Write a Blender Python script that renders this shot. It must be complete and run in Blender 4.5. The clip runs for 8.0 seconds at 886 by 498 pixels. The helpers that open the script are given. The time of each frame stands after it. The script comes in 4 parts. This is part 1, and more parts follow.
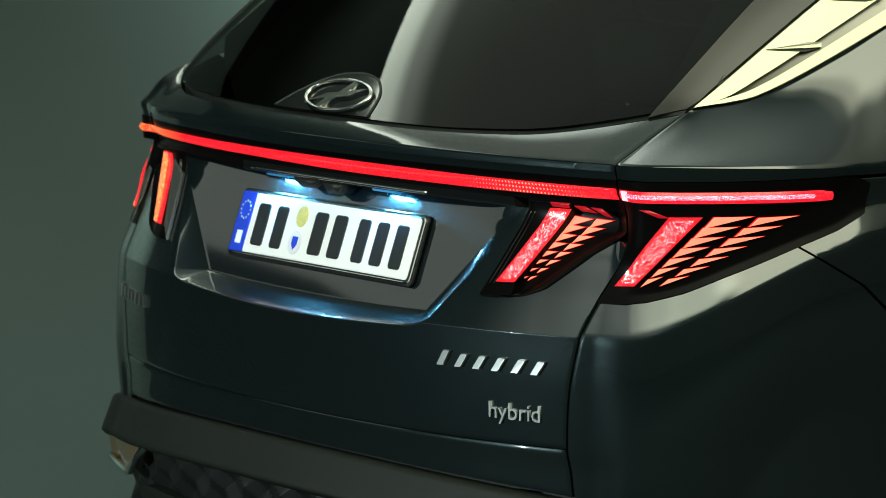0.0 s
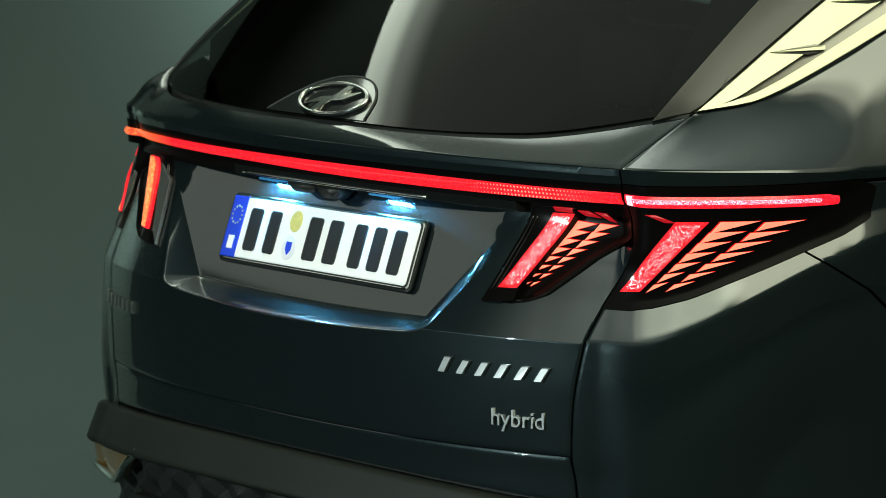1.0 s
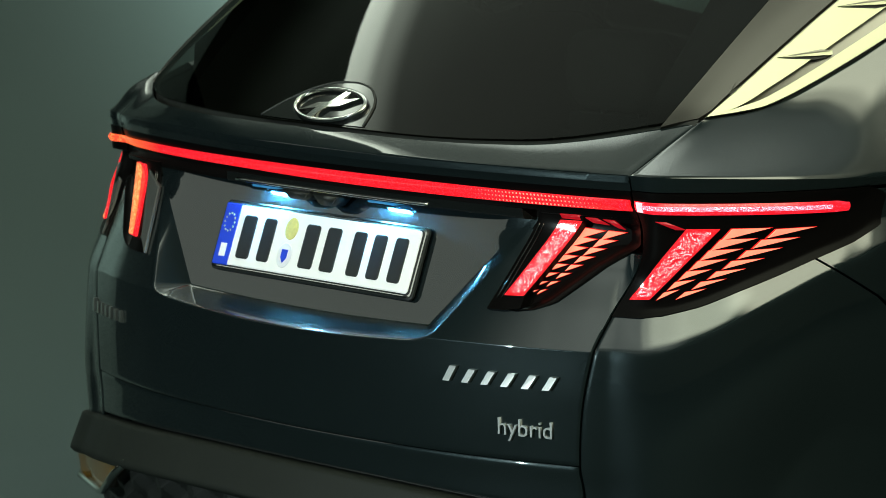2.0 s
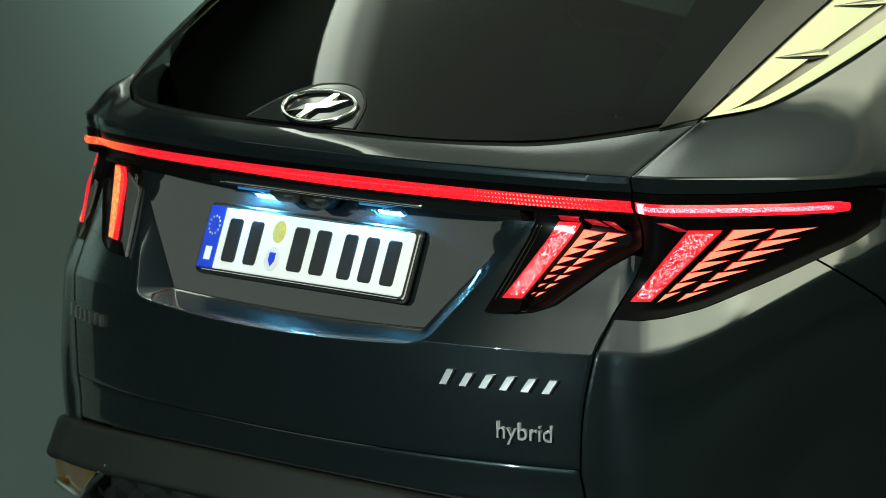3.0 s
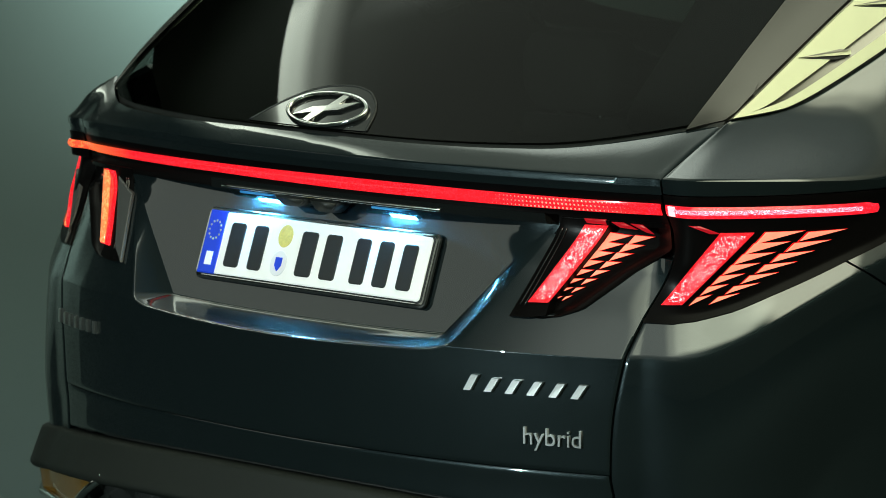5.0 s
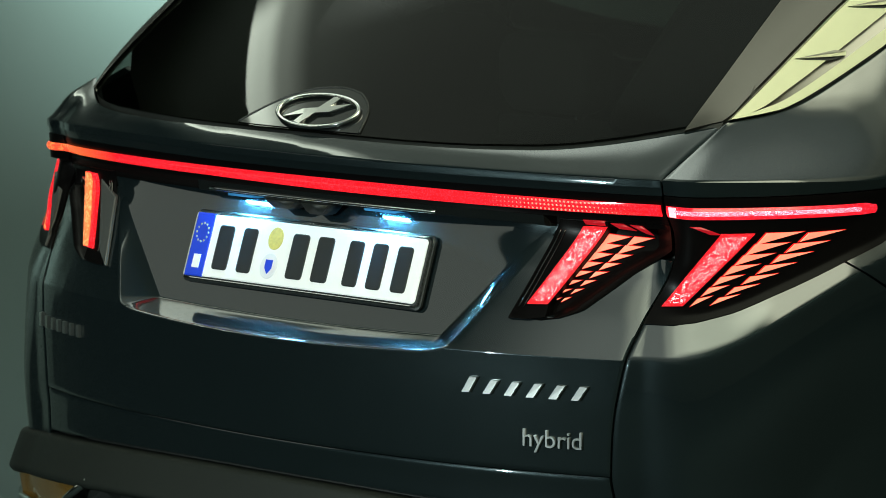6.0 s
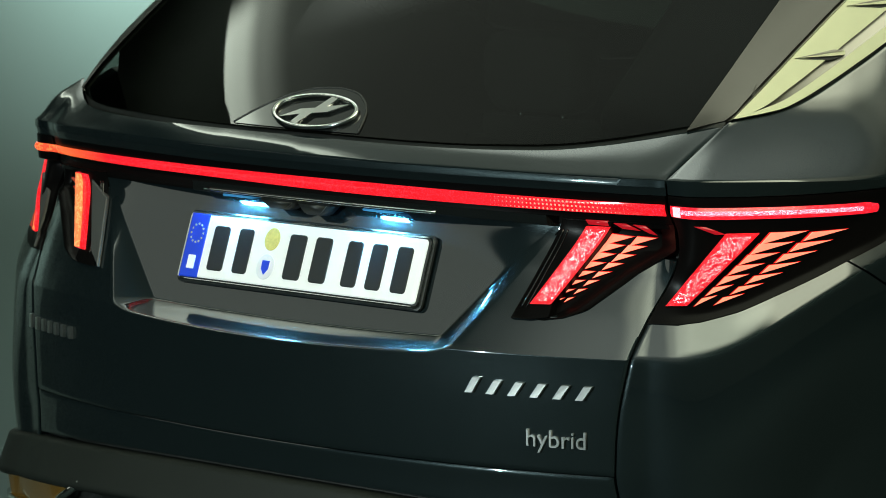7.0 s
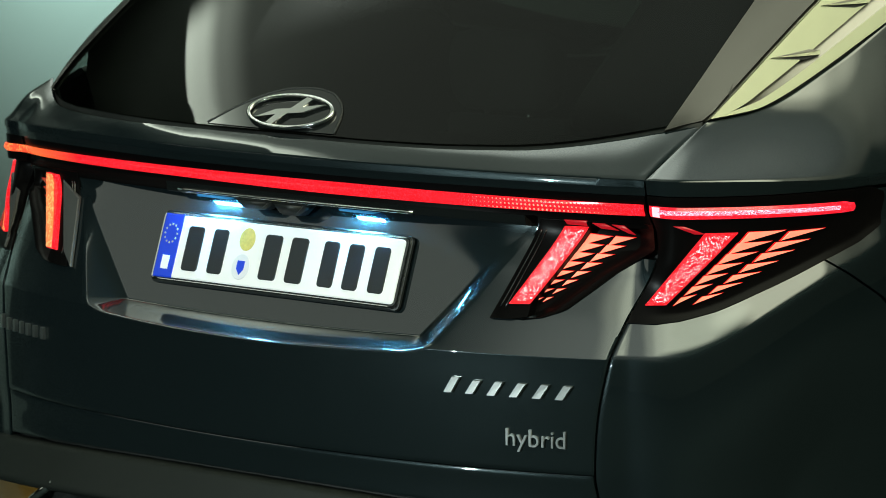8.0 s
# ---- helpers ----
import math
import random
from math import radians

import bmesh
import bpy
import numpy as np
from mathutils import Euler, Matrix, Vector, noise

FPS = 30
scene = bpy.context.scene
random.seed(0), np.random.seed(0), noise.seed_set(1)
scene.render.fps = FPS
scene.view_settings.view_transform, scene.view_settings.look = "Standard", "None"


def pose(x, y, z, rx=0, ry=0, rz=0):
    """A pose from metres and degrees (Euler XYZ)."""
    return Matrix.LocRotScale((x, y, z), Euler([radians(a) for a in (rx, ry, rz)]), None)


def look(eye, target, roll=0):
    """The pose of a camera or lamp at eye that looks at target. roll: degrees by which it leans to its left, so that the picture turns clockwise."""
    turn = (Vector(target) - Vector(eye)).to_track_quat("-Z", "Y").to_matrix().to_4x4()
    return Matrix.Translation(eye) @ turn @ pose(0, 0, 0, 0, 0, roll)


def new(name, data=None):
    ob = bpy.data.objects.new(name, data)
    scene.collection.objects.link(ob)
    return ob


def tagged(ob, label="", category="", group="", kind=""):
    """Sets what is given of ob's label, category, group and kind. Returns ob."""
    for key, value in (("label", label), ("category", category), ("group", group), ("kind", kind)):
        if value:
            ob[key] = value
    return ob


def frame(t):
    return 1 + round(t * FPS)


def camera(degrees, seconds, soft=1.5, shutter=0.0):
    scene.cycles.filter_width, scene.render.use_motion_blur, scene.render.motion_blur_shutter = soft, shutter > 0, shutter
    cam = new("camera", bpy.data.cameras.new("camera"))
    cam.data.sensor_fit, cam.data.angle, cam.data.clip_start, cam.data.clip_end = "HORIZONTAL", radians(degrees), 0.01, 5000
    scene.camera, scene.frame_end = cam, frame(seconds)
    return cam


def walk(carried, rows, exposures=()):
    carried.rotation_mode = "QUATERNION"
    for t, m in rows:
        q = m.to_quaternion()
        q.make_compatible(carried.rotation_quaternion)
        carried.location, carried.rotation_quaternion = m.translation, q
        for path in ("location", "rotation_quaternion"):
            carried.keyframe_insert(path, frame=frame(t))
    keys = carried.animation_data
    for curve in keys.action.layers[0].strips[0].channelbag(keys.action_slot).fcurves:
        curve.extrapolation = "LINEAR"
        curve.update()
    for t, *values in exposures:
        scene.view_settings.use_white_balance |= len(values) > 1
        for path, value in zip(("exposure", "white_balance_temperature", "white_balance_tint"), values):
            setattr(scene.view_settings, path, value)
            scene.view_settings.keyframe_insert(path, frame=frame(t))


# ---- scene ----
cam = camera(13.04, 8.0, soft=0.65)
PATH = [
(0.0, (5.3191, -3.7493, 1.6878), (0.3340, 0.0188, 0.8878), -0.111),
    (0.5, (5.2550, -3.7724, 1.6843), (0.3032, 0.0399, 0.8870), -0.099),
    (1.0, (5.1756, -3.8167, 1.6924), (0.2781, 0.0634, 0.8873), -0.110),
    (1.5, (5.0860, -3.8695, 1.6900), (0.2469, 0.0837, 0.8866), -0.049),
    (3.0, (4.8306, -4.0393, 1.6884), (0.1935, 0.1495, 0.8881), -0.025),
    (3.5, (4.7468, -4.1026, 1.6968), (0.1820, 0.1634, 0.8881), -0.020),
    (4.0, (4.6639, -4.1618, 1.6933), (0.1673, 0.1767, 0.8880), 0.040),
    (4.5, (4.5846, -4.2078, 1.6949), (0.1385, 0.1818, 0.8865), 0.007),
    (6.0, (4.3489, -4.3986, 1.6911), (0.1282, 0.2088, 0.8859), 0.083),
    (6.5, (4.2831, -4.4432, 1.6882), (0.1192, 0.2158, 0.8848), 0.080),
    (7.0, (4.2278, -4.4993, 1.6971), (0.1291, 0.2159, 0.8855), 0.099),
    (7.5, (4.1780, -4.5547, 1.7116), (0.1565, 0.2241, 0.8864), 0.083),
    (8.0, (4.1501, -4.5837, 1.7153), (0.1710, 0.2299, 0.8871), 0.102),
]
walk(cam, [(t, look(eye, target, roll)) for t, eye, target, roll in PATH], exposures=((0.0, 0.22, 6500, 6), (8.0, 0.22, 6500, 6)))
cam.data.dof.use_dof = True
cam.data.dof.focus_distance = 5.95
cam.data.dof.aperture_fstop = 10.0

# ---- world and light ----
world = bpy.data.worlds.new("studio_dark")
scene.world = world
world.use_nodes = True
world.node_tree.nodes["Background"].inputs[0].default_value = (0.55, 0.75, 0.68, 1)
world.node_tree.nodes["Background"].inputs[1].default_value = 0.012


def area_lamp(name, centre, across, along, size_x, size_y, radiance, colour, ramp=(), ends=((0, 0), (.22, 1), (.78, 1), (1, 0))):
    """A soft box with its own radiance, that may fall off from one long edge to the other."""
    data = bpy.data.lights.new(name, "AREA")
    data.shape, data.size, data.size_y, data.color = "RECTANGLE", size_x, size_y, colour
    data.energy = radiance * math.pi * size_x * size_y
    lamp = new(name, data)
    x, y = Vector(across).normalized(), Vector(along).normalized()
    z = x.cross(y)
    lamp.matrix_world = Matrix.Translation(centre) @ Matrix((x, y, z)).transposed().to_4x4()
    if ramp:
        data.use_nodes = True
        nt = data.node_tree
        geo = nt.nodes.new("ShaderNodeNewGeometry")
        sep = nt.nodes.new("ShaderNodeSeparateXYZ")
        nt.links.new(geo.outputs["Parametric"], sep.inputs[0])
        both = nt.nodes.new("ShaderNodeMath")
        both.operation = "MULTIPLY"
        for k, stops in enumerate((ramp, ends)):
            cr = nt.nodes.new("ShaderNodeValToRGB")
            cr.color_ramp.interpolation = "EASE"
            while len(cr.color_ramp.elements) < len(stops):
                cr.color_ramp.elements.new(0.5)
            for e, (at, value) in zip(cr.color_ramp.elements, stops):
                e.position, e.color = at, (value, value, value, 1)
            nt.links.new(sep.outputs[k], cr.inputs[0])
            nt.links.new(cr.outputs[0], both.inputs[k])
        nt.links.new(both.outputs[0], nt.nodes["Emission"].inputs["Strength"])
    return lamp


def spot_lamp(name, eye, target, degrees, power, colour, blend=1.0, radius=0.3):
    data = bpy.data.lights.new(name, "SPOT")
    data.spot_size, data.spot_blend, data.energy, data.color = radians(degrees), blend, power, colour
    data.shadow_soft_size = radius
    lamp = new(name, data)
    lamp.matrix_world = look(eye, target)
    return lamp


# soft boxes of the studio: over the near flank, over the far flank, and behind the camera
area_lamp("softbox_near", (5.2, 0.5, 5.1), (1, 0, 0), (0, 1, 0), 8.2, 9.4, 4.4, (0.98, 1.0, 0.74), ((0, 0), (.04, .08), (.09, .55), (.17, 1), (.9, 1), (1, .3)), ((0, 0), (.22, 1), (.63, 1), (.70, .14), (.9, .06), (1, 0)))
area_lamp("softbox_side", (4.0, -4.3, 5.08), (.57, -.82, 0), (.82, .57, 0), 4.4, 6.4, 3.9, (0.93, 1.0, 0.76), ((0, 0), (.25, 1), (.75, 1), (1, .2)), ((0, 0), (.12, .30), (.26, .75), (.42, 1), (.7, 1), (1, 0)))
area_lamp("softbox_top", (-1.2, 3.1, 5.08), (1, 0, 0), (0, 1, 0), 6.8, 4.6, 1.5, (0.90, 1.0, 0.90), ((0, .2), (.13, 1), (.42, .85), (.60, .30), (.80, .20), (1, 0)))
area_lamp("softbox_far", (-3.19, 2.02, 5.1), (.863, .506, 0), (-.506, .863, 0), 5.0, 10.0, 5.0, (0.90, 1.0, 0.84), ((0, 1), (.04, .85), (.09, .28), (.16, .07), (.28, .062), (.8, .058), (1, 0)), ((0, 0), (.22, 1), (.58, 1), (.67, 0), (1, 0)))
area_lamp("softbox_back", (1.6, -6.8, 4.6), (0, .5, .87), (-1, 0, 0), 3.6, 10.0, 0.90, (0.92, 1.0, 0.90), ((0, .02), (.35, .25), (.65, 1), (1, .5)), ((0, 0), (.4, 1), (.6, 1), (1, 0)))
area_lamp("softbox_rear", (-5.2, -4.4, 3.3), (.65, -.76, 0), (-.25, -.21, .94), 3.2, 1.6, 0.55, (0.92, 1.0, 0.88))
spot_lamp("backdrop_spot", (-2.8, 3.2, 1.75), (-3.5, 3.25, 1.8), 160, 480, (0.86, 1.0, 0.87), radius=0.1)
spot_lamp("backdrop_low_spot", (-2.95, .28, 1.45), (-3.5, .28, 1.0), 95, 60, (0.90, 1.0, 0.86), radius=0.1)
spot_lamp("hard_lamp", (-1.2, -7.8, 1.95), (0.3, 0.0, 0.85), 24, 1450, (0.84, 1.0, 0.99), radius=0.06)


# ---- materials ----
def material(name, colour, rough=0.5, metal=0.0, coat=0.0, vary=0.12, scale=30.0, bump=0.0, bump_scale=200.0, coat_rough=0.03, ior=1.5):
    m = bpy.data.materials.new(name)
    m.use_nodes = True
    nt = m.node_tree
    b = nt.nodes["Principled BSDF"]
    b.inputs["Metallic"].default_value = metal
    b.inputs["IOR"].default_value = ior
    b.inputs["Coat Weight"].default_value = coat
    b.inputs["Coat Roughness"].default_value = coat_rough
    tc = nt.nodes.new("ShaderNodeTexCoord")
    n1 = nt.nodes.new("ShaderNodeTexNoise")
    n1.inputs["Scale"].default_value, n1.inputs["Detail"].default_value = scale, 6
    n2 = nt.nodes.new("ShaderNodeTexNoise")
    n2.inputs["Scale"].default_value, n2.inputs["Detail"].default_value = scale * 0.13, 3
    for n in (n1, n2):
        nt.links.new(tc.outputs["Object"], n.inputs["Vector"])
    mix = nt.nodes.new("ShaderNodeMath")
    mix.operation = "ADD"
    nt.links.new(n1.outputs[0], mix.inputs[0])
    nt.links.new(n2.outputs[0], mix.inputs[1])
    ramp = nt.nodes.new("ShaderNodeMapRange")
    ramp.inputs[1].default_value, ramp.inputs[2].default_value = 0.6, 1.4
    ramp.inputs[3].default_value, ramp.inputs[4].default_value = 1 - vary, 1 + vary
    nt.links.new(mix.outputs[0], ramp.inputs[0])
    col = nt.nodes.new("ShaderNodeVectorMath")
    col.operation = "SCALE"
    col.inputs[0].default_value = colour
    nt.links.new(ramp.outputs[0], col.inputs["Scale"])
    nt.links.new(col.outputs[0], b.inputs["Base Color"])
    ro = nt.nodes.new("ShaderNodeMapRange")
    ro.inputs[1].default_value, ro.inputs[2].default_value = 0.6, 1.4
    ro.inputs[3].default_value, ro.inputs[4].default_value = rough * (1 - vary), rough * (1 + vary)
    nt.links.new(mix.outputs[0], ro.inputs[0])
    nt.links.new(ro.outputs[0], b.inputs["Roughness"])
    if bump:
        nb = nt.nodes.new("ShaderNodeTexNoise")
        nb.inputs["Scale"].default_value, nb.inputs["Detail"].default_value = bump_scale, 4
        nt.links.new(tc.outputs["Object"], nb.inputs["Vector"])
        bp = nt.nodes.new("ShaderNodeBump")
        bp.inputs["Strength"].default_value, bp.inputs["Distance"].default_value = bump, 0.002
        nt.links.new(nb.outputs[0], bp.inputs["Height"])
        nt.links.new(bp.outputs[0], b.inputs["Normal"])
    return m


def metal_paint():
    """Dark metallic paint: flakes under a clear coat."""
    m = material("dark_metallic_paint", (0.0075, 0.0130, 0.0148), rough=0.32, metal=0.5, coat=1.0, vary=0.06, scale=12, coat_rough=0.045)
    nt = m.node_tree
    b = nt.nodes["Principled BSDF"]
    b.inputs["Specular IOR Level"].default_value = 0.12
    b.inputs["Coat IOR"].default_value = 1.75
    tc = nt.nodes.new("ShaderNodeTexCoord")
    v = nt.nodes.new("ShaderNodeTexVoronoi")
    v.inputs["Scale"].default_value = 1400
    nt.links.new(tc.outputs["Object"], v.inputs["Vector"])
    geo = nt.nodes.new("ShaderNodeNewGeometry")
    sub = nt.nodes.new("ShaderNodeVectorMath")
    sub.operation = "SUBTRACT"
    nt.links.new(v.outputs["Color"], sub.inputs[0])
    sub.inputs[1].default_value = (0.5, 0.5, 0.5)
    sc = nt.nodes.new("ShaderNodeVectorMath")
    sc.operation = "SCALE"
    sc.inputs["Scale"].default_value = 0.12
    nt.links.new(sub.outputs[0], sc.inputs[0])
    add = nt.nodes.new("ShaderNodeVectorMath")
    add.operation = "ADD"
    nt.links.new(geo.outputs["Normal"], add.inputs[0])
    nt.links.new(sc.outputs[0], add.inputs[1])
    nrm = nt.nodes.new("ShaderNodeVectorMath")
    nrm.operation = "NORMALIZE"
    nt.links.new(add.outputs[0], nrm.inputs[0])
    nt.links.new(nrm.outputs[0], b.inputs["Normal"])
    return m


def glow(name, colour, strength, spots=None, spot_scale=300.0, amount=0.5):
    """A lit lens: coloured emission, with brighter facets where spots is given."""
    m = bpy.data.materials.new(name)
    m.use_nodes = True
    nt = m.node_tree
    b = nt.nodes["Principled BSDF"]
    b.inputs["Base Color"].default_value = (colour[0] * 0.5, colour[1] * 0.5, colour[2] * 0.5, 1)
    b.inputs["Roughness"].default_value = 0.12
    b.inputs["Emission Color"].default_value = (*colour, 1)
    b.inputs["Emission Strength"].default_value = strength
    tc = nt.nodes.new("ShaderNodeTexCoord")
    n = nt.nodes.new("ShaderNodeTexNoise")
    n.inputs["Scale"].default_value = spot_scale * 0.3
    nt.links.new(tc.outputs["Object"], n.inputs["Vector"])
    if spots:
        v = nt.nodes.new("ShaderNodeTexVoronoi")
        v.inputs["Scale"].default_value = spot_scale
        nt.links.new(tc.outputs["Object"], v.inputs["Vector"])
        sep = nt.nodes.new("ShaderNodeSeparateColor")
        nt.links.new(v.outputs["Color"], sep.inputs[0])
        r = nt.nodes.new("ShaderNodeMapRange")
        r.inputs[1].default_value, r.inputs[2].default_value = 1 - amount, 1 - amount * 0.55
        nt.links.new(sep.outputs[0], r.inputs[0])
        mx = nt.nodes.new("ShaderNodeMix")
        mx.data_type = "RGBA"
        mx.inputs[6].default_value, mx.inputs[7].default_value = (*colour, 1), (*spots, 1)
        nt.links.new(r.outputs[0], mx.inputs[0])
        nt.links.new(mx.outputs[2], b.inputs["Emission Color"])
        base = nt.nodes.new("ShaderNodeMix")
        base.data_type = "RGBA"
        base.inputs[6].default_value = b.inputs["Base Color"].default_value
        base.inputs[7].default_value = [min(c * 0.6, 0.8) for c in spots] + [1]
        nt.links.new(r.outputs[0], base.inputs[0])
        nt.links.new(base.outputs[2], b.inputs["Base Color"])
    else:
        r = nt.nodes.new("ShaderNodeMapRange")
        r.inputs[3].default_value, r.inputs[4].default_value = strength * 0.8, strength * 1.2
        nt.links.new(n.outputs[0], r.inputs[0])
        nt.links.new(r.outputs[0], b.inputs["Emission Strength"])
    return m


def tinted_glass(name, tint):
    """Thin privacy glass: a dark tint with a clear gloss."""
    m = bpy.data.materials.new(name)
    m.use_nodes = True
    nt = m.node_tree
    nt.nodes.remove(nt.nodes["Principled BSDF"])
    clear = nt.nodes.new("ShaderNodeBsdfTransparent")
    clear.inputs[0].default_value = tint
    gloss = nt.nodes.new("ShaderNodeBsdfGlossy")
    gloss.inputs["Roughness"].default_value = 0.02
    lw = nt.nodes.new("ShaderNodeLayerWeight")
    lw.inputs[0].default_value = 0.5
    pw = nt.nodes.new("ShaderNodeMath")
    pw.operation = "POWER"
    pw.inputs[1].default_value = 5
    nt.links.new(lw.outputs["Facing"], pw.inputs[0])
    fr = nt.nodes.new("ShaderNodeMath")
    fr.operation = "MULTIPLY_ADD"
    fr.inputs[1].default_value, fr.inputs[2].default_value = 0.93, 0.055
    nt.links.new(pw.outputs[0], fr.inputs[0])
    mix = nt.nodes.new("ShaderNodeMixShader")
    nt.links.new(fr.outputs[0], mix.inputs[0])
    nt.links.new(clear.outputs[0], mix.inputs[1])
    nt.links.new(gloss.outputs[0], mix.inputs[2])
    nt.links.new(mix.outputs[0], nt.nodes["Material Output"].inputs[0])
    return m


PAINT = metal_paint()
GLOSS_BLACK = material("gloss_black", (0.006, 0.007, 0.007), rough=0.10, coat=0.6, vary=0.1)
LAMP_BLACK = material("lamp_black", (0.0022, 0.002, 0.002), rough=0.30, vary=0.1, ior=1.13)
PILLAR_BLACK = material("pillar_black", (0.017, 0.0165, 0.015), rough=0.40, ior=1.40, coat=0.2, coat_rough=0.2, vary=0.1)
RUBBER = material("rubber", (0.008, 0.009, 0.008), rough=0.6, vary=0.2, scale=60)
CLADDING = material("grey_cladding", (0.0095, 0.0115, 0.0095), rough=0.55, ior=1.3, vary=0.10, scale=25, bump=0.25, bump_scale=900)
DARK_PLASTIC = material("dark_plastic", (0.008, 0.0095, 0.0085), rough=0.45, vary=0.15, bump=0.2, bump_scale=700)
CHROME = material("chrome", (0.78, 0.78, 0.76), rough=0.10, metal=1.0, vary=0.06)
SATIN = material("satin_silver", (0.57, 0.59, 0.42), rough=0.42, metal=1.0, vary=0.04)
# the same satin silver, darkened: shade painted into groove and fin tops
SATIN_SHADED = material("satin_shaded", (0.30, 0.29, 0.26), rough=0.45, metal=1.0, vary=0.05)
GLASS = tinted_glass("privacy_glass", (0.21, 0.235, 0.215, 1))
SIDE_GLASS = tinted_glass("side_glass", (0.60, 0.66, 0.60, 1))
PLATE_WHITE = material("plate_white", (0.86, 0.85, 0.88), rough=0.6, vary=0.03, bump=0.05)
PLATE_BLUE = material("plate_blue", (0.01, 0.05, 0.62), rough=0.35, vary=0.05)
PLATE_INK = material("plate_ink", (0.012, 0.014, 0.014), rough=0.4, vary=0.1)
STICKER_YELLOW = material("sticker_yellow", (0.62, 0.55, 0.16), rough=0.4, vary=0.25, scale=220)
STICKER_PALE = material("sticker_pale", (0.72, 0.72, 0.78), rough=0.4, vary=0.08)
BADGE = material("badge_silver", (0.66, 0.67, 0.66), rough=0.30, metal=1.0, vary=0.04)
BAR_ORANGE = glow("bar_orange", (0.90, 0.07, 0.03), 1.0, spots=(0.95, 0.22, 0.06), spot_scale=300, amount=0.4)
STRIPE_ORANGE = glow("stripe_orange", (0.90, 0.20, 0.06), 0.95, spots=(1.0, 0.36, 0.12), spot_scale=300, amount=0.4)
AMBER = material("amber_reflector", (0.13, 0.065, 0.008), rough=0.18, coat=0.8, vary=0.15)
BAR_RED = glow("bar_red", (0.76, 0.007, 0.014), 1.0, spots=(0.92, 0.03, 0.05), spot_scale=700, amount=0.35)
BAR_PINK = glow("bar_pink", (0.78, 0.009, 0.020), 1.0, spots=(0.95, 0.05, 0.10), spot_scale=700, amount=0.2)
BAR_SPARK = glow("bar_sparkle", (0.86, 0.05, 0.10), 1.0, spots=(1.5, 0.9, 1.2), spot_scale=1300, amount=0.35)
STRIPE_RED = glow("stripe_red", (0.78, 0.008, 0.014), 1.0, spots=(0.95, 0.04, 0.06), spot_scale=600, amount=0.3)
STRIPE_SPARK = glow("stripe_sparkle", (0.62, 0.008, 0.018), 1.0, spots=(1.6, 0.9, 1.0), spot_scale=760, amount=0.21)
SEGMENT = glow("segment_salmon", (1.0, 0.25, 0.155), 1.12)
SEGMENT_EDGE = glow("segment_edge", (0.75, 0.010, 0.010), 0.9)
DIM_RED = glow("dim_red", (0.34, 0.006, 0.012), 0.8)
DART_DIM = glow("dart_dim", (0.30, 0.03, 0.008), 0.8)
FACET = material("lens_facet", (0.045, 0.047, 0.045), rough=0.4, vary=0.1)


def amber_end(m):
    """Tints the far end of the lamp bar's lens amber."""
    nt = m.node_tree
    b = nt.nodes["Principled BSDF"]
    src = b.inputs["Emission Color"].links[0].from_socket
    tc = nt.nodes.new("ShaderNodeTexCoord")
    sep = nt.nodes.new("ShaderNodeSeparateXYZ")
    nt.links.new(tc.outputs["Object"], sep.inputs[0])
    r = nt.nodes.new("ShaderNodeMapRange")
    r.inputs[1].default_value, r.inputs[2].default_value = -0.49, -0.63
    nt.links.new(sep.outputs[0], r.inputs[0])
    mx = nt.nodes.new("ShaderNodeMix")
    mx.data_type = "RGBA"
    nt.links.new(r.outputs[0], mx.inputs[0])
    nt.links.new(src, mx.inputs[6])
    mx.inputs[7].default_value = (0.90, 0.15, 0.04, 1)
    nt.links.new(mx.outputs[2], b.inputs["Emission Color"])


amber_end(BAR_RED)
LED_PINK = glow("led_pink", (1.0, 0.55, 0.62), 1.1)
LED_DOT = glow("led_dot", (1.0, 0.30, 0.22), 1.0)
LED_WHITE = glow("led_white", (0.10, 0.50, 1.0), 0.10)
WALL = material("backdrop_paint", (0.064, 0.094, 0.096), rough=0.9, vary=0.05, scale=3)
FLOOR = material("studio_floor", (0.018, 0.027, 0.029), rough=0.9, ior=1.15, vary=0.15, scale=6)
DRAPE = material("black_drape", (0.050, 0.062, 0.058), rough=0.95, vary=0.15, scale=4)
CEILING = material("ceiling_paint", (0.60, 0.66, 0.60), rough=0.9, vary=0.06, scale=2)
SEAT = material("seat_cloth", (0.03, 0.03, 0.03), rough=0.8, vary=0.2, scale=80)


# ---- mesh helpers ----
FAR_SET = 0.040  # the far side of the tail stands back a little more than the near side


def far_inset(z):
    """How much sharper the far corner turns in at the lamps."""
    return float(np.interp(z, [.45, .54, .60, .83, .86, .90, .94, .97], [.006, .005, 0, 0, .003, .020, .044, .056]))


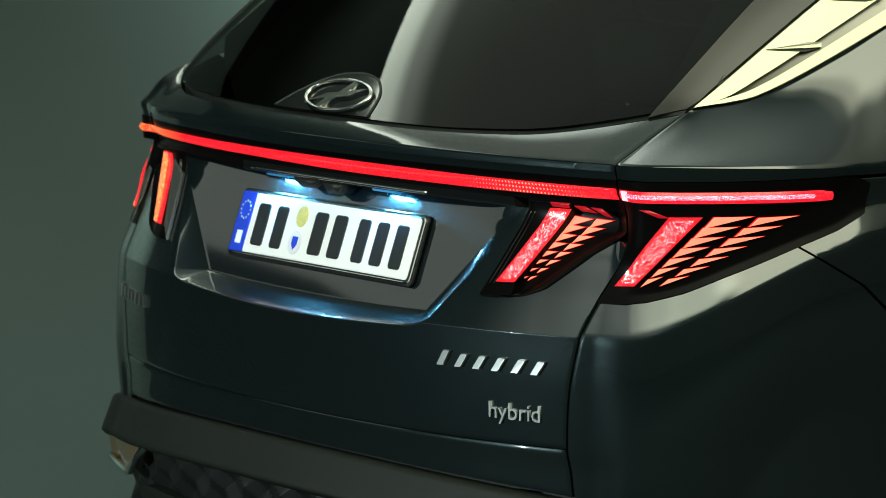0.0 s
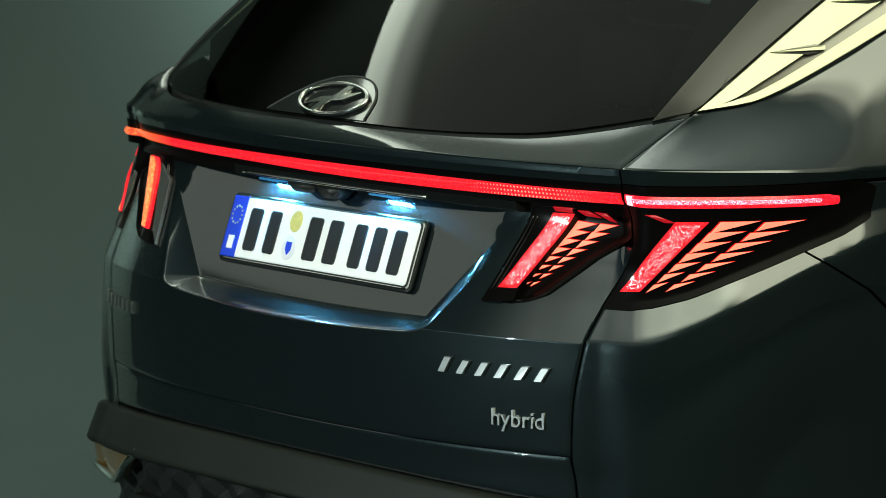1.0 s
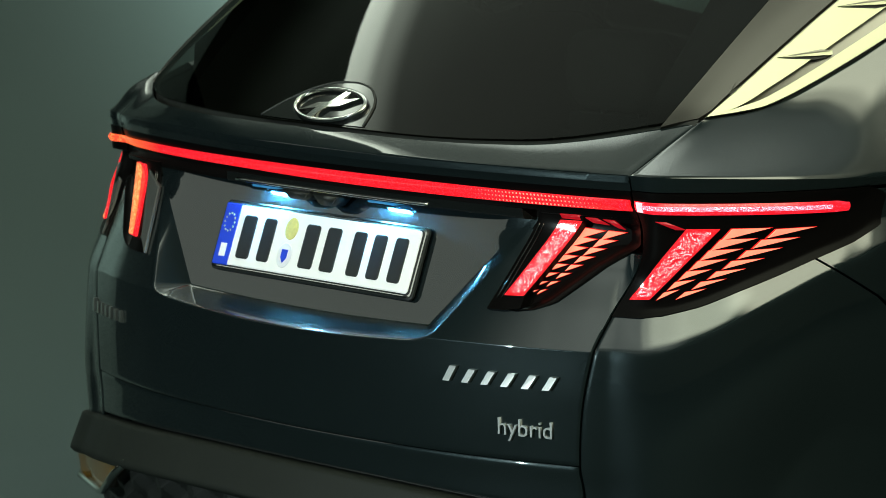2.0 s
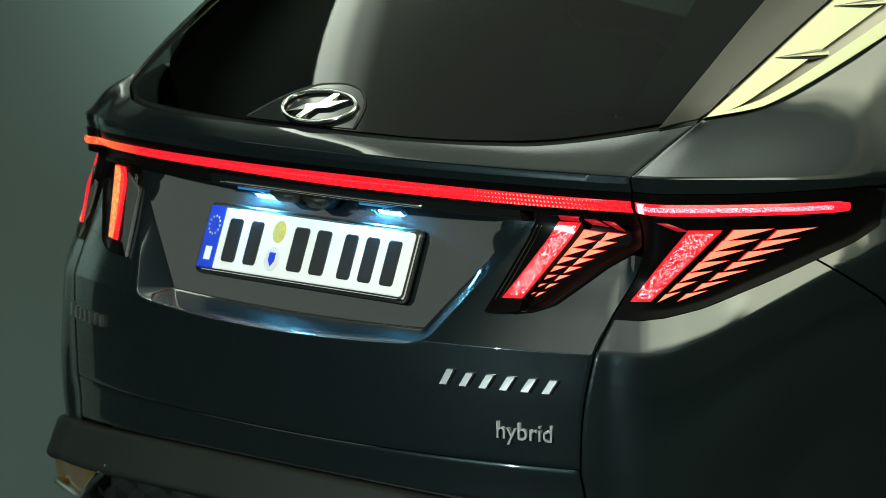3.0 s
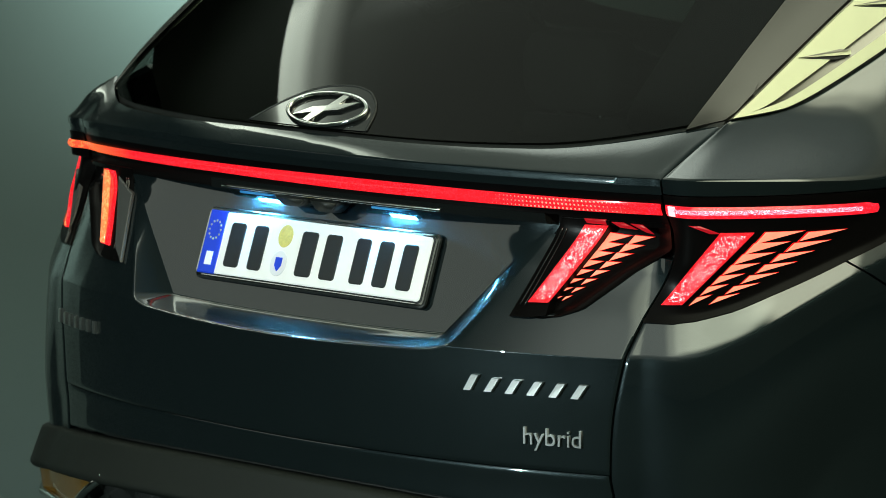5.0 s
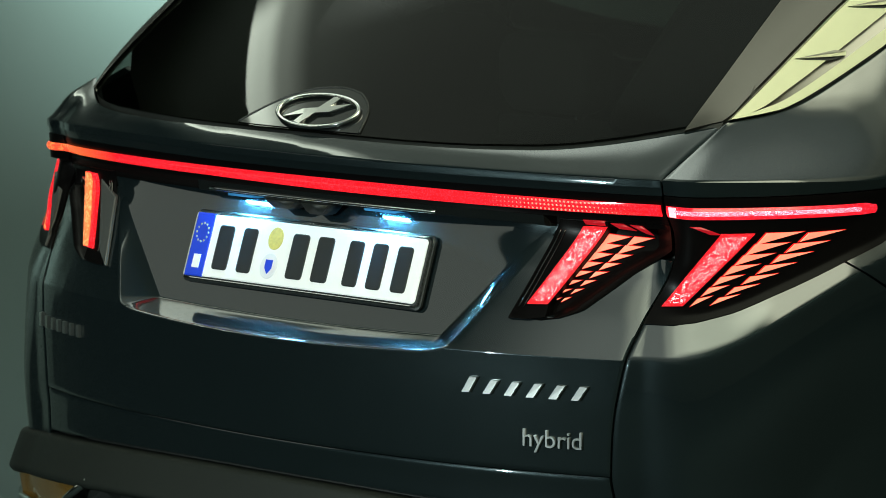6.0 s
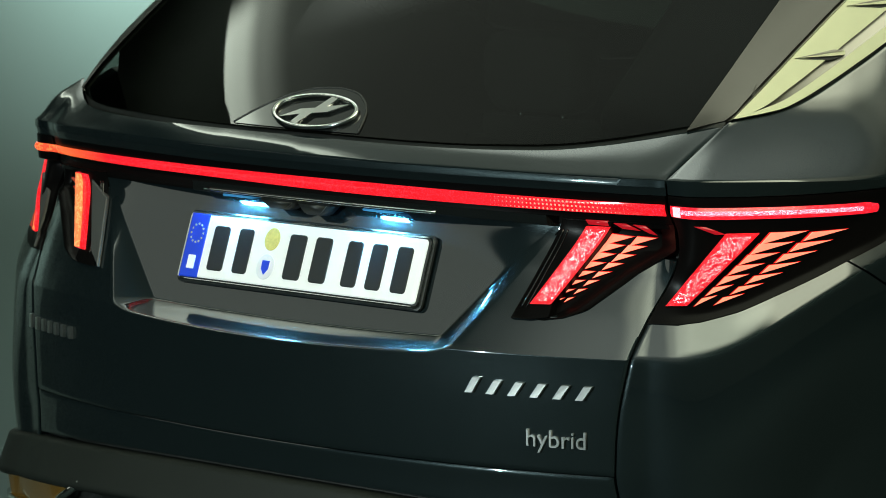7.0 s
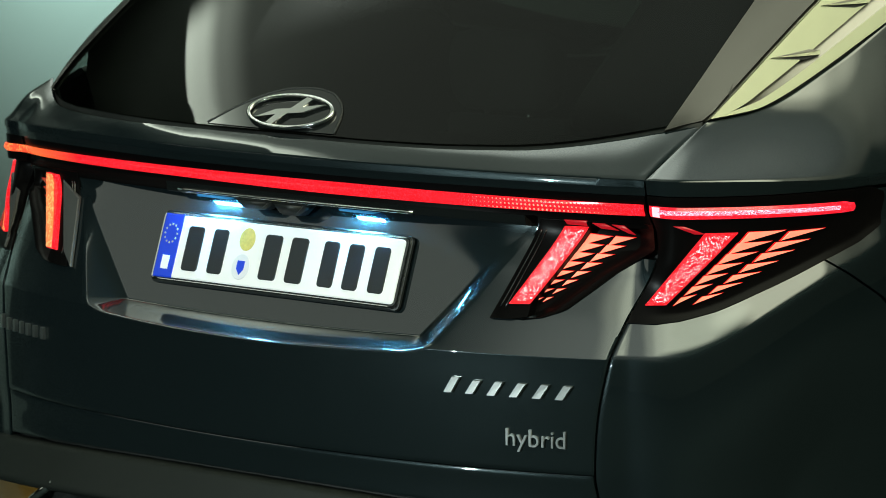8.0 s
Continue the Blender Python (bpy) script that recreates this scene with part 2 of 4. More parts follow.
def part(name, bm, mat, parent=None, label="", smooth=True):
    mesh = bpy.data.meshes.new(name)
    if parent and "number_plate" not in (name, parent.name):
        for v in bm.verts:
            if v.co.x < 0:
                x, z = -v.co.x, v.co.z
                if z > .978:
                    high = smooth_step((z - 1.05) / .05)
                    v.co.y += .014 * smooth_step((x - .65) / .05) * (1 - high) + .14 * smooth_step((x - .738) / .03) - FAR_SET * x * x * high
                else:
                    v.co.y += far_inset(z) * smooth_step((x - .655) / .026 if z > .7 else (x - .50) / .24) - FAR_SET * x * x
    bmesh.ops.recalc_face_normals(bm, faces=bm.faces)
    bm.to_mesh(mesh)
    bm.free()
    mesh.materials.append(mat)
    if smooth:
        for p in mesh.polygons:
            p.use_smooth = True
    ob = new(name, mesh)
    if parent:
        ob.parent = parent
    if label:
        tagged(ob, label=label)
    return ob


def grid(f, us, vs, flange=0.0, sides="lrtb", rim=0.0):
    """A sheet f(u, v, lift) over two lists, with its rims rounded off by rim and turned in by flange."""
    def ends(xs, low, high):
        out = [(x, 0.0) for x in xs]
        if flange and high:
            if rim:
                out[-1:] = [(lerp(xs[-2], xs[-1], .6), 0.0), (xs[-1], -rim)]
            out.append((xs[-1], -flange))
        if flange and low:
            if rim:
                out[:1] = [(xs[0], -rim), (lerp(xs[1], xs[0], .6), 0.0)]
            out.insert(0, (xs[0], -flange))
        return out
    rows = ends(list(vs), "b" in sides, "t" in sides)
    cols = ends(list(us), "l" in sides, "r" in sides)
    bm = bmesh.new()
    vv = [[bm.verts.new(f(u, v, min(a, b))) for u, a in cols] for v, b in rows]
    for j in range(len(rows) - 1):
        for i in range(len(cols) - 1):
            bm.faces.new((vv[j][i], vv[j][i + 1], vv[j + 1][i + 1], vv[j + 1][i]))
    bm.normal_update()
    for e in bm.edges:
        if len(e.link_faces) == 2 and e.calc_face_angle(0) > 0.7:
            e.smooth = False
    return bm


def slab(outline, place, top, bottom):
    """A thin block: an outline of (a, b) pairs laid by place(a, b, lift), between two lifts, with a small bevel."""
    bm = bmesh.new()
    n = len(outline)
    ca, cb = sum(p[0] for p in outline) / n, sum(p[1] for p in outline) / n
    up = [bm.verts.new(place(ca + (a - ca) * 0.96, cb + (b - cb) * 0.96, top)) for a, b in outline]
    mid = [bm.verts.new(place(a, b, top - (top - bottom) * 0.25)) for a, b in outline]
    low = [bm.verts.new(place(a, b, bottom)) for a, b in outline]
    bm.faces.new(up)
    for x, y in ((up, mid), (mid, low)):
        for i in range(n):
            bm.faces.new((x[i], x[(i + 1) % n], y[(i + 1) % n], y[i]))
    bm.faces.new(list(reversed(low)))
    return bm


def box(x0, y0, z0, x1, y1, z1, bevel=0.0):
    bm = bmesh.new()
    bmesh.ops.create_cube(bm, size=1)
    bmesh.ops.scale(bm, vec=(x1 - x0, y1 - y0, z1 - z0), verts=bm.verts)
    bmesh.ops.translate(bm, vec=((x0 + x1) / 2, (y0 + y1) / 2, (z0 + z1) / 2), verts=bm.verts)
    if bevel:
        bmesh.ops.bevel(bm, geom=bm.edges[:], offset=bevel, segments=2, affect="EDGES")
    return bm


def tube(points, radius, sides=10):
    """A closed rod along points."""
    bm = bmesh.new()
    pts = [Vector(p) for p in points]
    rings = []
    for i, p in enumerate(pts):
        d = (pts[min(i + 1, len(pts) - 1)] - pts[max(i - 1, 0)]).normalized()
        a = d.orthogonal().normalized() if not rings else (last - d * last.dot(d)).normalized()
        last, b = a, d.cross(a)
        rings.append([bm.verts.new(p + radius * (a * math.cos(k * math.tau / sides) + b * math.sin(k * math.tau / sides))) for k in range(sides)])
    for r, s in zip(rings, rings[1:]):
        for k in range(sides):
            bm.faces.new((r[k], r[(k + 1) % sides], s[(k + 1) % sides], s[k]))
    bm.faces.new(rings[0])
    bm.faces.new(list(reversed(rings[-1])))
    return bm


def span(a, b, n):
    return [float(x) for x in np.linspace(a, b, n)]


def lerp(a, b, t):
    return a + (b - a) * t


def mirrored(f, side):
    def g(u, v, lift=0.0):
        p = f(u, v, lift)
        return (p[0] * side, p[1], p[2])
    return g


# ---- the shape of the car's tail ----
def soft(x, xs, ys):
    """A smooth curve through points that does not overshoot."""
    if x <= xs[0]:
        return ys[0]
    if x >= xs[-1]:
        return ys[-1]
    n = len(xs)
    i = max(k for k in range(n - 1) if xs[k] <= x)

    def slope(k):
        if k == 0 or k == n - 1:
            j = 0 if k == 0 else n - 2
            return (ys[j + 1] - ys[j]) / (xs[j + 1] - xs[j])
        d0, d1 = (ys[k] - ys[k - 1]) / (xs[k] - xs[k - 1]), (ys[k + 1] - ys[k]) / (xs[k + 1] - xs[k])
        return 0.0 if d0 * d1 <= 0 else 2 * d0 * d1 / (d0 + d1)
    h = xs[i + 1] - xs[i]
    t = (x - xs[i]) / h
    return ((2 * t**3 - 3 * t**2 + 1) * ys[i] + (t**3 - 2 * t**2 + t) * h * slope(i)
            + (3 * t**2 - 2 * t**3) * ys[i + 1] + (t**3 - t**2) * h * slope(i + 1))


def curve(x, xs, ys):
    """A smooth curve through points, with even bends."""
    if x <= xs[0]:
        return ys[0]
    if x >= xs[-1]:
        return ys[-1]
    n = len(xs)
    i = max(k for k in range(n - 1) if xs[k] <= x)

    def slope(k):
        if k in (0, n - 1):
            j = 0 if k == 0 else n - 2
            return (ys[j + 1] - ys[j]) / (xs[j + 1] - xs[j])
        h0, h1 = xs[k] - xs[k - 1], xs[k + 1] - xs[k]
        return ((ys[k] - ys[k - 1]) / h0 * h1 + (ys[k + 1] - ys[k]) / h1 * h0) / (h0 + h1)
    h = xs[i + 1] - xs[i]
    t = (x - xs[i]) / h
    return ((2 * t**3 - 3 * t**2 + 1) * ys[i] + (t**3 - 2 * t**2 + t) * h * slope(i)
            + (3 * t**2 - 2 * t**3) * ys[i + 1] + (t**3 - t**2) * h * slope(i + 1))


# plan curve of the lamp bar, from the middle of the tail round the corner and along the flank
PLAN = [(0, .033), (.2, .038), (.4, .052), (.55, .075), (.65, .10), (.70, .122), (.76, .165), (.81, .22), (.845, .285),
        (.865, .35), (.882, .45), (.893, .60), (.90, 1.0), (.905, 1.6), (.905, 2.4), (.90, 3.2), (.86, 3.8)]


def dense_plan():
    pts = [np.array((-PLAN[1][0], PLAN[1][1]))] + [np.array(p) for p in PLAN] + [np.array((.84, 4.0))]
    out = []
    for i in range(1, len(pts) - 2):
        a, b, c, d = pts[i - 1:i + 3]
        size = np.linalg.norm(c - b)

        def tangent(p, q, r):
            d1, d2 = np.linalg.norm(q - p), np.linalg.norm(r - q)
            return ((q - p) / d1 * d2 + (r - q) / d2 * d1) / (d1 + d2) * size
        m1, m2 = tangent(a, b, c), tangent(b, c, d)
        for t in np.linspace(0, 1, 40, endpoint=False):
            out.append((2 * t**3 - 3 * t**2 + 1) * b + (t**3 - 2 * t**2 + t) * m1 + (3 * t**2 - 2 * t**3) * c + (t**3 - t**2) * m2)
    return np.array(out)


CURVE = dense_plan()
ARC = np.r_[0, np.cumsum(np.linalg.norm(np.diff(CURVE, axis=0), axis=1))]
TANGENT = np.gradient(CURVE, axis=0)
TANGENT /= np.linalg.norm(TANGENT, axis=1)[:, None]
U_SEAM = 0.661


def seam(z):
    """Where the tailgate ends beside the quarter panel, along the plan curve."""
    return soft(z, [.50, .56, .595, .65, .776, .831, .94, .965, 1.0, 1.049], [.628, .623, .6185, .620, .637, .6535, .695, .693, .680, .677])


def lamp_foot(u):
    """Lower edge of the flank lamp."""
    return soft(abs(u), [.60, .66, .73, .79, .85, .973, 1.046, 1.10, 1.3], [.829, .831, .836, .8516, .876, .9196, .9425, .965, .985])


def smooth_step(x):
    x = min(max(x, 0.0), 1.0)
    return x * x * (3 - 2 * x)


MID_Z = [.30, .45, .56, .60, .70, .776, .83, .90, .97, 1.02, 1.06]
MID_O = [.05, .09, .10, .105, .110, .113, .083, .045, .010, .0, .006]
EDGE_Z = [.30, .45, .56, .60, .70, .776, .831, .90, .96, .985, 1.02, 1.06]
EDGE_O = [.0, .035, .04, .045, .047, .043, .021, -.008, -.026, -.02, 0, .004]
DOWN = [-.2, -.09, -.05, -.015, 0.0, .055, .064, .080, .14, .25, .6]
FLANK_O = [.008, .0, -.008, -.006, 0.0, .022, .0245, .026, .030, .034, .0]


def creased(z, zs, os):
    """A smooth profile on either side of the crease at 0.776 m."""
    k = zs.index(.776)
    return soft(z, zs[:k + 1], os[:k + 1]) if z < .776 else soft(z, zs[k:], os[k:])


def bulge(u, z):
    """How far the skin stands out from the plan curve."""
    a = abs(u)
    mid, edge = creased(z, MID_Z, MID_O), creased(z, EDGE_Z, EDGE_O)
    if a < U_SEAM:
        return mid + (edge - mid) * (a / U_SEAM) ** 2
    below = lamp_foot(a) - z
    k = soft(a, [.66, .72, .80, .90, 1.0, 1.15, 1.4], [1, .95, .76, .58, .48, .60, .8]) if below > 0 else 1.0
    flank = k * soft(below / k, DOWN, FLANK_O) + lerp(.020, -.008, smooth_step((a - U_SEAM) / .30))
    return edge + (flank - edge) * smooth_step((a - U_SEAM) / 0.07)


def skin(u, z, lift=0.0):
    a = abs(u)
    x, y = float(np.interp(a, ARC, CURVE[:, 0])), float(np.interp(a, ARC, CURVE[:, 1]))
    tx, ty = float(np.interp(a, ARC, TANGENT[:, 0])), float(np.interp(a, ARC, TANGENT[:, 1]))
    o = bulge(u, z) + lift
    return (math.copysign(1, u) * (x + ty * o), y - tx * o, z)


GLASS_A, GLASS_B = 0.02, 0.33
FOOT_X = [0, .38, .46, .503, .583, .641, .69]
FOOT_Z = [1.081, 1.0815, 1.0855, 1.0905, 1.105, 1.118, 1.129]


FAR_FOOT_X = [0, .38, .46, .503, .583, .630, .655, .70]
FAR_FOOT_Z = [1.081, 1.0805, 1.081, 1.0815, 1.083, 1.088, 1.098, 1.123]


def glass_foot(x):
    return curve(x, FOOT_X, FOOT_Z) if x > 0 else curve(-x, FAR_FOOT_X, FAR_FOOT_Z)


def pane(x, z, lift=0.0):
    """The rear window's surface."""
    rise = z - 1.08
    y = GLASS_A + rise * 1.05 + 0.75 * max(rise, 0) ** 2 - .6 * max(rise - .2, 0) ** 2 + GLASS_B * x * x
    return (x + lift * 0.66 * x * 0.7, y - lift * 0.7, z + lift * 0.7)


def glass_edge(z):
    """Half width of the rear window."""
    return soft(z, [1.08, 1.118, 1.20, 1.31, 1.42, 1.52], [.638, .641, .645, .642, .62, .57])


def far_edge(z):
    """Half width of the rear window on the far side."""
    return soft(z, [1.085, 1.105, 1.13, 1.20, 1.31, 1.42, 1.52], [.655, .668, .668, .650, .617, .585, .54])


# ---- studio ----
def studio_floor():
    bm = bmesh.new()
    bmesh.ops.create_grid(bm, x_segments=40, y_segments=40, size=14.5)
    return tagged(part("floor", bm, FLOOR), "dark grey matt studio floor under the car", "floor", kind="structure")


def studio_backdrop():
    """A painted roll that hangs beside the car's far flank and sweeps out onto the floor."""
    def f(y, h, lift=0.0):
        cove = 1.0
        if h < 1:
            ang = h * math.pi / 2
            x, z = cove - cove * math.sin(ang) + (1.4 if h == 0 else 0), cove - cove * math.cos(ang)
        else:
            x, z = 0, cove + (h - 1) * 1.25
        return (-3.5 + x - lift, y, z + 0.006)
    bm = grid(f, span(-.15, 9.0, 37), span(0, 1, 13) + span(1.1, 2, 8), 0.01)
    return tagged(part("backdrop", bm, WALL), "grey-green painted studio backdrop with a soft light pool", "backdrop", kind="structure")


def studio_walls():
    # out of view: added so paint and glass mirror a dark surround
    bm = bmesh.new()
    bmesh.ops.create_cone(bm, cap_ends=False, segments=64, radius1=14, radius2=14, depth=6.5, matrix=Matrix.Translation((0, 0, 3.25)))
    return tagged(part("wall", bm, DRAPE), "unseen dark grey walls added round the car to set its reflections", "wall", kind="structure")


studio_walls()


def studio_ceiling():
    # never in view: added as a pale bounce that lifts the dark glass
    bm = box(-14.5, -14.5, 6.5, 14.5, 14.5, 6.6)
    return tagged(part("ceiling", bm, CEILING, smooth=False), "unseen pale grey ceiling added above the soft boxes to bounce light", "ceiling", kind="structure")


studio_floor()
studio_backdrop()
studio_ceiling()

def gate_right(z):
    return min(float(np.interp(z, [.8285, .83, .8455, .9037, .9403, .978], [.50, .52, .563, .633, .692, .688])), seam(z) - .001)


def gate_left(z):
    return float(np.interp(z, [.8285, .978], [.447, .4995]))


def flank_right(z):
    return float(np.interp(z, [.831, .836, .8516, .8758, .9196, .9425, .965, 1.0, 1.0134, 1.0245], [.70, .732, .789, .849, .973, 1.046, 1.095, 1.108, 1.112, 1.08]))


# ---- the car ----
car = new("car")
tagged(car, "dark green-grey metallic SUV with red full-width lamp bar lit", "car")


def recess_half(z):
    """Half width of the number plate's recess, whose sides lean outwards to the top."""
    return .360 + max(z - .772, 0) * .70


def recess_bevel(z):
    """Width of the recess's side slope, which narrows to the top."""
    return float(np.interp(z, [.772, .785, .862, .934, .972], [.064, .063, .045, .026, .012]))


def recess_foot(u):
    """Lower edge of the recess."""
    return .7595 + .075 * u * u


def eased(k, r=.16):
    """A straight ramp with rounded ends."""
    if k < r:
        return k * k / (2 * r * (1 - r))
    if k > 1 - r:
        return 1 - (1 - k) ** 2 / (2 * r * (1 - r))
    return (k - r / 2) / (1 - r)


def gate_skin(s, z, lift=0.0):
    half = recess_half(z)
    u = math.copysign(float(np.interp(abs(s), [0, 1, 2, 3], [0, half - recess_bevel(z), half, seam(z)])), s)
    inner = gate_right(z) - .009 if z < .925 else 1.0
    if .8345 < z < .973 and gate_left(z) + .006 < abs(u) < inner:
        lift = -.03
    x, y, _ = skin(u, z, lift)
    foot = recess_foot(u)
    if lift > -.01 and z > foot and abs(u) < half:
        floor_y = .010 + (z - .82) * .354
        a, b = 1 - min((half - abs(u)) / recess_bevel(z), 1), 1 - min((z - foot) / .0205, 1)
        k = eased(1 - min((a ** 2.6 + b ** 2.6) ** (1 / 2.6), 1))
        d = floor_y - y
        y += k * .5 * (d + math.sqrt(d * d + .006 ** 2))
    return (x, y, z)


side_cols = span(1.04, 2, 26) + span(2.05, 3, 60)
cols = [-c for c in reversed(side_cols)] + span(-1, 1, 121) + side_cols
rows = span(.597, .745, 18) + span(.750, .757, 4) + span(.7585, .792, 34) + span(.795, .975, 62)
part("tailgate", grid(gate_skin, cols, rows, 0.018, rim=.0016), PAINT, car, "dark metallic tailgate with a sunk plate recess")


def overhang(u):
    """How far the spoiler edge stands out over the lamp bar."""
    return curve(abs(u), [0, .2, .4, .6735, .80, 1.0], [.034, .030, .016, .006, .004, .004])


def ledge_face(s, z, lift=0.0):
    u = s * seam(z)
    return skin(u, z, lift + overhang(u) - .004 * (1.049 - z) / .025)


def ledge_top(s, v, lift=0.0):
    a = Vector(skin(s * seam(1.049), 1.049, overhang(s * seam(1.049))))
    xb = max(s * (.684 if s > 0 else .70), -.700)
    zb = glass_foot(xb) - 0.004
    b = Vector(pane(xb, zb))
    b.y += .005 + .019 * max(0, (s - .90) / .10) ** 2 - .016 * smooth_step((-s - .25) / .3) * (1 - smooth_step((-s - .70) / .25))
    p = a.lerp(b, v)
    p.z += 0.0025 * math.sin(v * math.pi) + lift
    return tuple(p)


part("tailgate_lip", grid(ledge_face, span(-1.09, 1, 169), span(1.024, 1.049, 5), 0.02, "lrb"), PAINT, car)
part("tailgate_ledge", grid(ledge_top, span(-1.09, 1, 169), span(0.0, 1, 13), 0.012, rim=.0016), PAINT, car)


def gutter(s, v, lift=0.0):
    xb = s * .684
    zb = glass_foot(xb)
    p = pane(xb, zb - 0.006 + 0.012 * v, -0.010 + lift)
    return p


part("window_gutter", grid(gutter, span(-1, 1, 121), [0, 1]), RUBBER, car)


def rear_pane(s, v, lift=0.0):
    z_top = 1.52
    z = lerp(glass_foot(s * (.641 if s > 0 else .668)) + 0.003, z_top, v)
    return pane(s * (glass_edge(z) if s > 0 else far_edge(z)), z, lift)


window = part("rear_window", grid(rear_pane, span(-1, 1, 61), span(0, 1, 31), 0.005), GLASS, car, "dark tinted rear window")


def trim_place(y, z, lift=0.0):
    n = Vector((1, -.33, .384)).normalized()
    x = .685 + .33 * (y - .251) - .384 * (z - 1.132)
    return Vector((x, y, z)) + n * lift


def trim_low(y):
    return soft(y, [.248, .339, .376, .437, .505, .583, .80, 1.0], [1.130, 1.141, 1.152, 1.176, 1.206, 1.242, 1.34, 1.42])


def trim_high(y):
    return soft(y, [.248, .297, .418, .516, .80, 1.0], [1.131, 1.162, 1.241, 1.303, 1.46, 1.52])


def pillar_strip(side):
    def f(s, v, lift=0.0):
        z0 = lerp(1.1145 if side > 0 else 1.104, 1.52, v)
        if side > 0:
            a = Vector(pane(glass_edge(z0) + .001, z0))
            b = trim_place(lerp(.240, .97, v), trim_high(lerp(.240, .97, v)) + .003 - .004 * max(0, 1 - v / .08), -.006)
        else:
            a = Vector(pane(far_edge(z0) + .001, z0))
            b = a + Vector((.034, .022, .0)) * min(1, .15 + v * 4)
        p = a.lerp(b, s)
        p += Vector((.45, -.6, .6)) * (0.002 * math.sin(s * math.pi) + lift)
        return tuple(p)
    return part("window_pillar", grid(mirrored(f, side), span(0, 1, 13), span(0, 1, 31), 0.01), PILLAR_BLACK, car, "gloss black pillar strip beside the rear window")


for side in (1, -1):
    pillar_strip(side)


# flank: bumper corner, quarter panel, shoulder
def bumper_end(z):
    return float(np.interp(z, [.50, .70, .8545, .92, .94, 1.03], [1.36, 1.25, 1.083, .973, .96, .96]))


def flare(z):
    """How the skin turns out again below the tailgate's lower edge."""
    return .0022 * min(max((.5956 - z) / .055, 0), 1)


def corner_panel(side):
    def f(s, z, lift=0.0):
        u = lerp(seam(z) + .003, bumper_end(z) - .003, s)
        return skin(u, z, min(lift, -.022 if lamp_foot(u) + .006 < z and u < flank_right(z) - .02 else 0) + flare(z))
    return part("bumper_corner", grid(mirrored(f, side), span(0, 1, 81), span(.497, .78, 29) + span(.785, .93, 50), 0.018, rim=.0016), PAINT, car)


def quarter_panel(side):
    def f(s, z, lift=0.0):
        return skin(lerp(bumper_end(z) + .002, 2.3, s ** 1.5), z, lift)
    return part("quarter_panel", grid(mirrored(f, side), span(0, 1, 61), span(.497, 1.02, 74), 0.018, rim=.0016), PAINT, car)


BELT_U = [.675, .83, 1.0, 1.2, 1.5, 1.8, 2.4, 3.6]
BELT_X = [.683, .715, .740, .766, .785, .79, .80, .80]
BELT_Y = [.243, .357, .505, .70, 1.0, 1.30, 1.90, 3.0]
BELT_Z = [1.1265, 1.1435, 1.202, 1.290, 1.330, 1.22, 1.10, 1.07]


def belt(u):
    return Vector([curve(u, BELT_U, b) for b in (BELT_X, BELT_Y, BELT_Z)])


def crease(u):
    """Height of the edge between the shoulder and its lip."""
    return 1.049 - .010 * smooth_step((u - .74) / .40)


def shoulder_panel(side):
    def f(u, v, lift=0.0):
        a = Vector(skin(max(u, seam(1.049) + .003), crease(u), overhang(u)))
        b = belt(u)
        p = a.lerp(b, v)
        out = Vector((.75, -.35, .6)).normalized()
        p += out * (-0.062 * v ** 1.5 * (1 - v) * smooth_step((u - .69) / .26) + lift)
        return tuple(p)

    def g(u, v, lift=0.0):
        z = lerp(1.026, crease(u), v)
        return skin(max(u, seam(z) + .003), z, lift + overhang(u) - .004 * (1 - v))
    part("shoulder", grid(mirrored(f, side), span(.676 if side > 0 else .742, 2.4, 121), span(0, 1, 25), 0.012, rim=.002), PAINT, car)
    part("shoulder_lip", grid(mirrored(g, side), span(.676 if side > 0 else .742, 2.4, 121), span(0, 1, 5), 0.02, "lrb"), PAINT, car)


for side in (1, -1):
    corner_panel(side)
    quarter_panel(side)
    shoulder_panel(side)


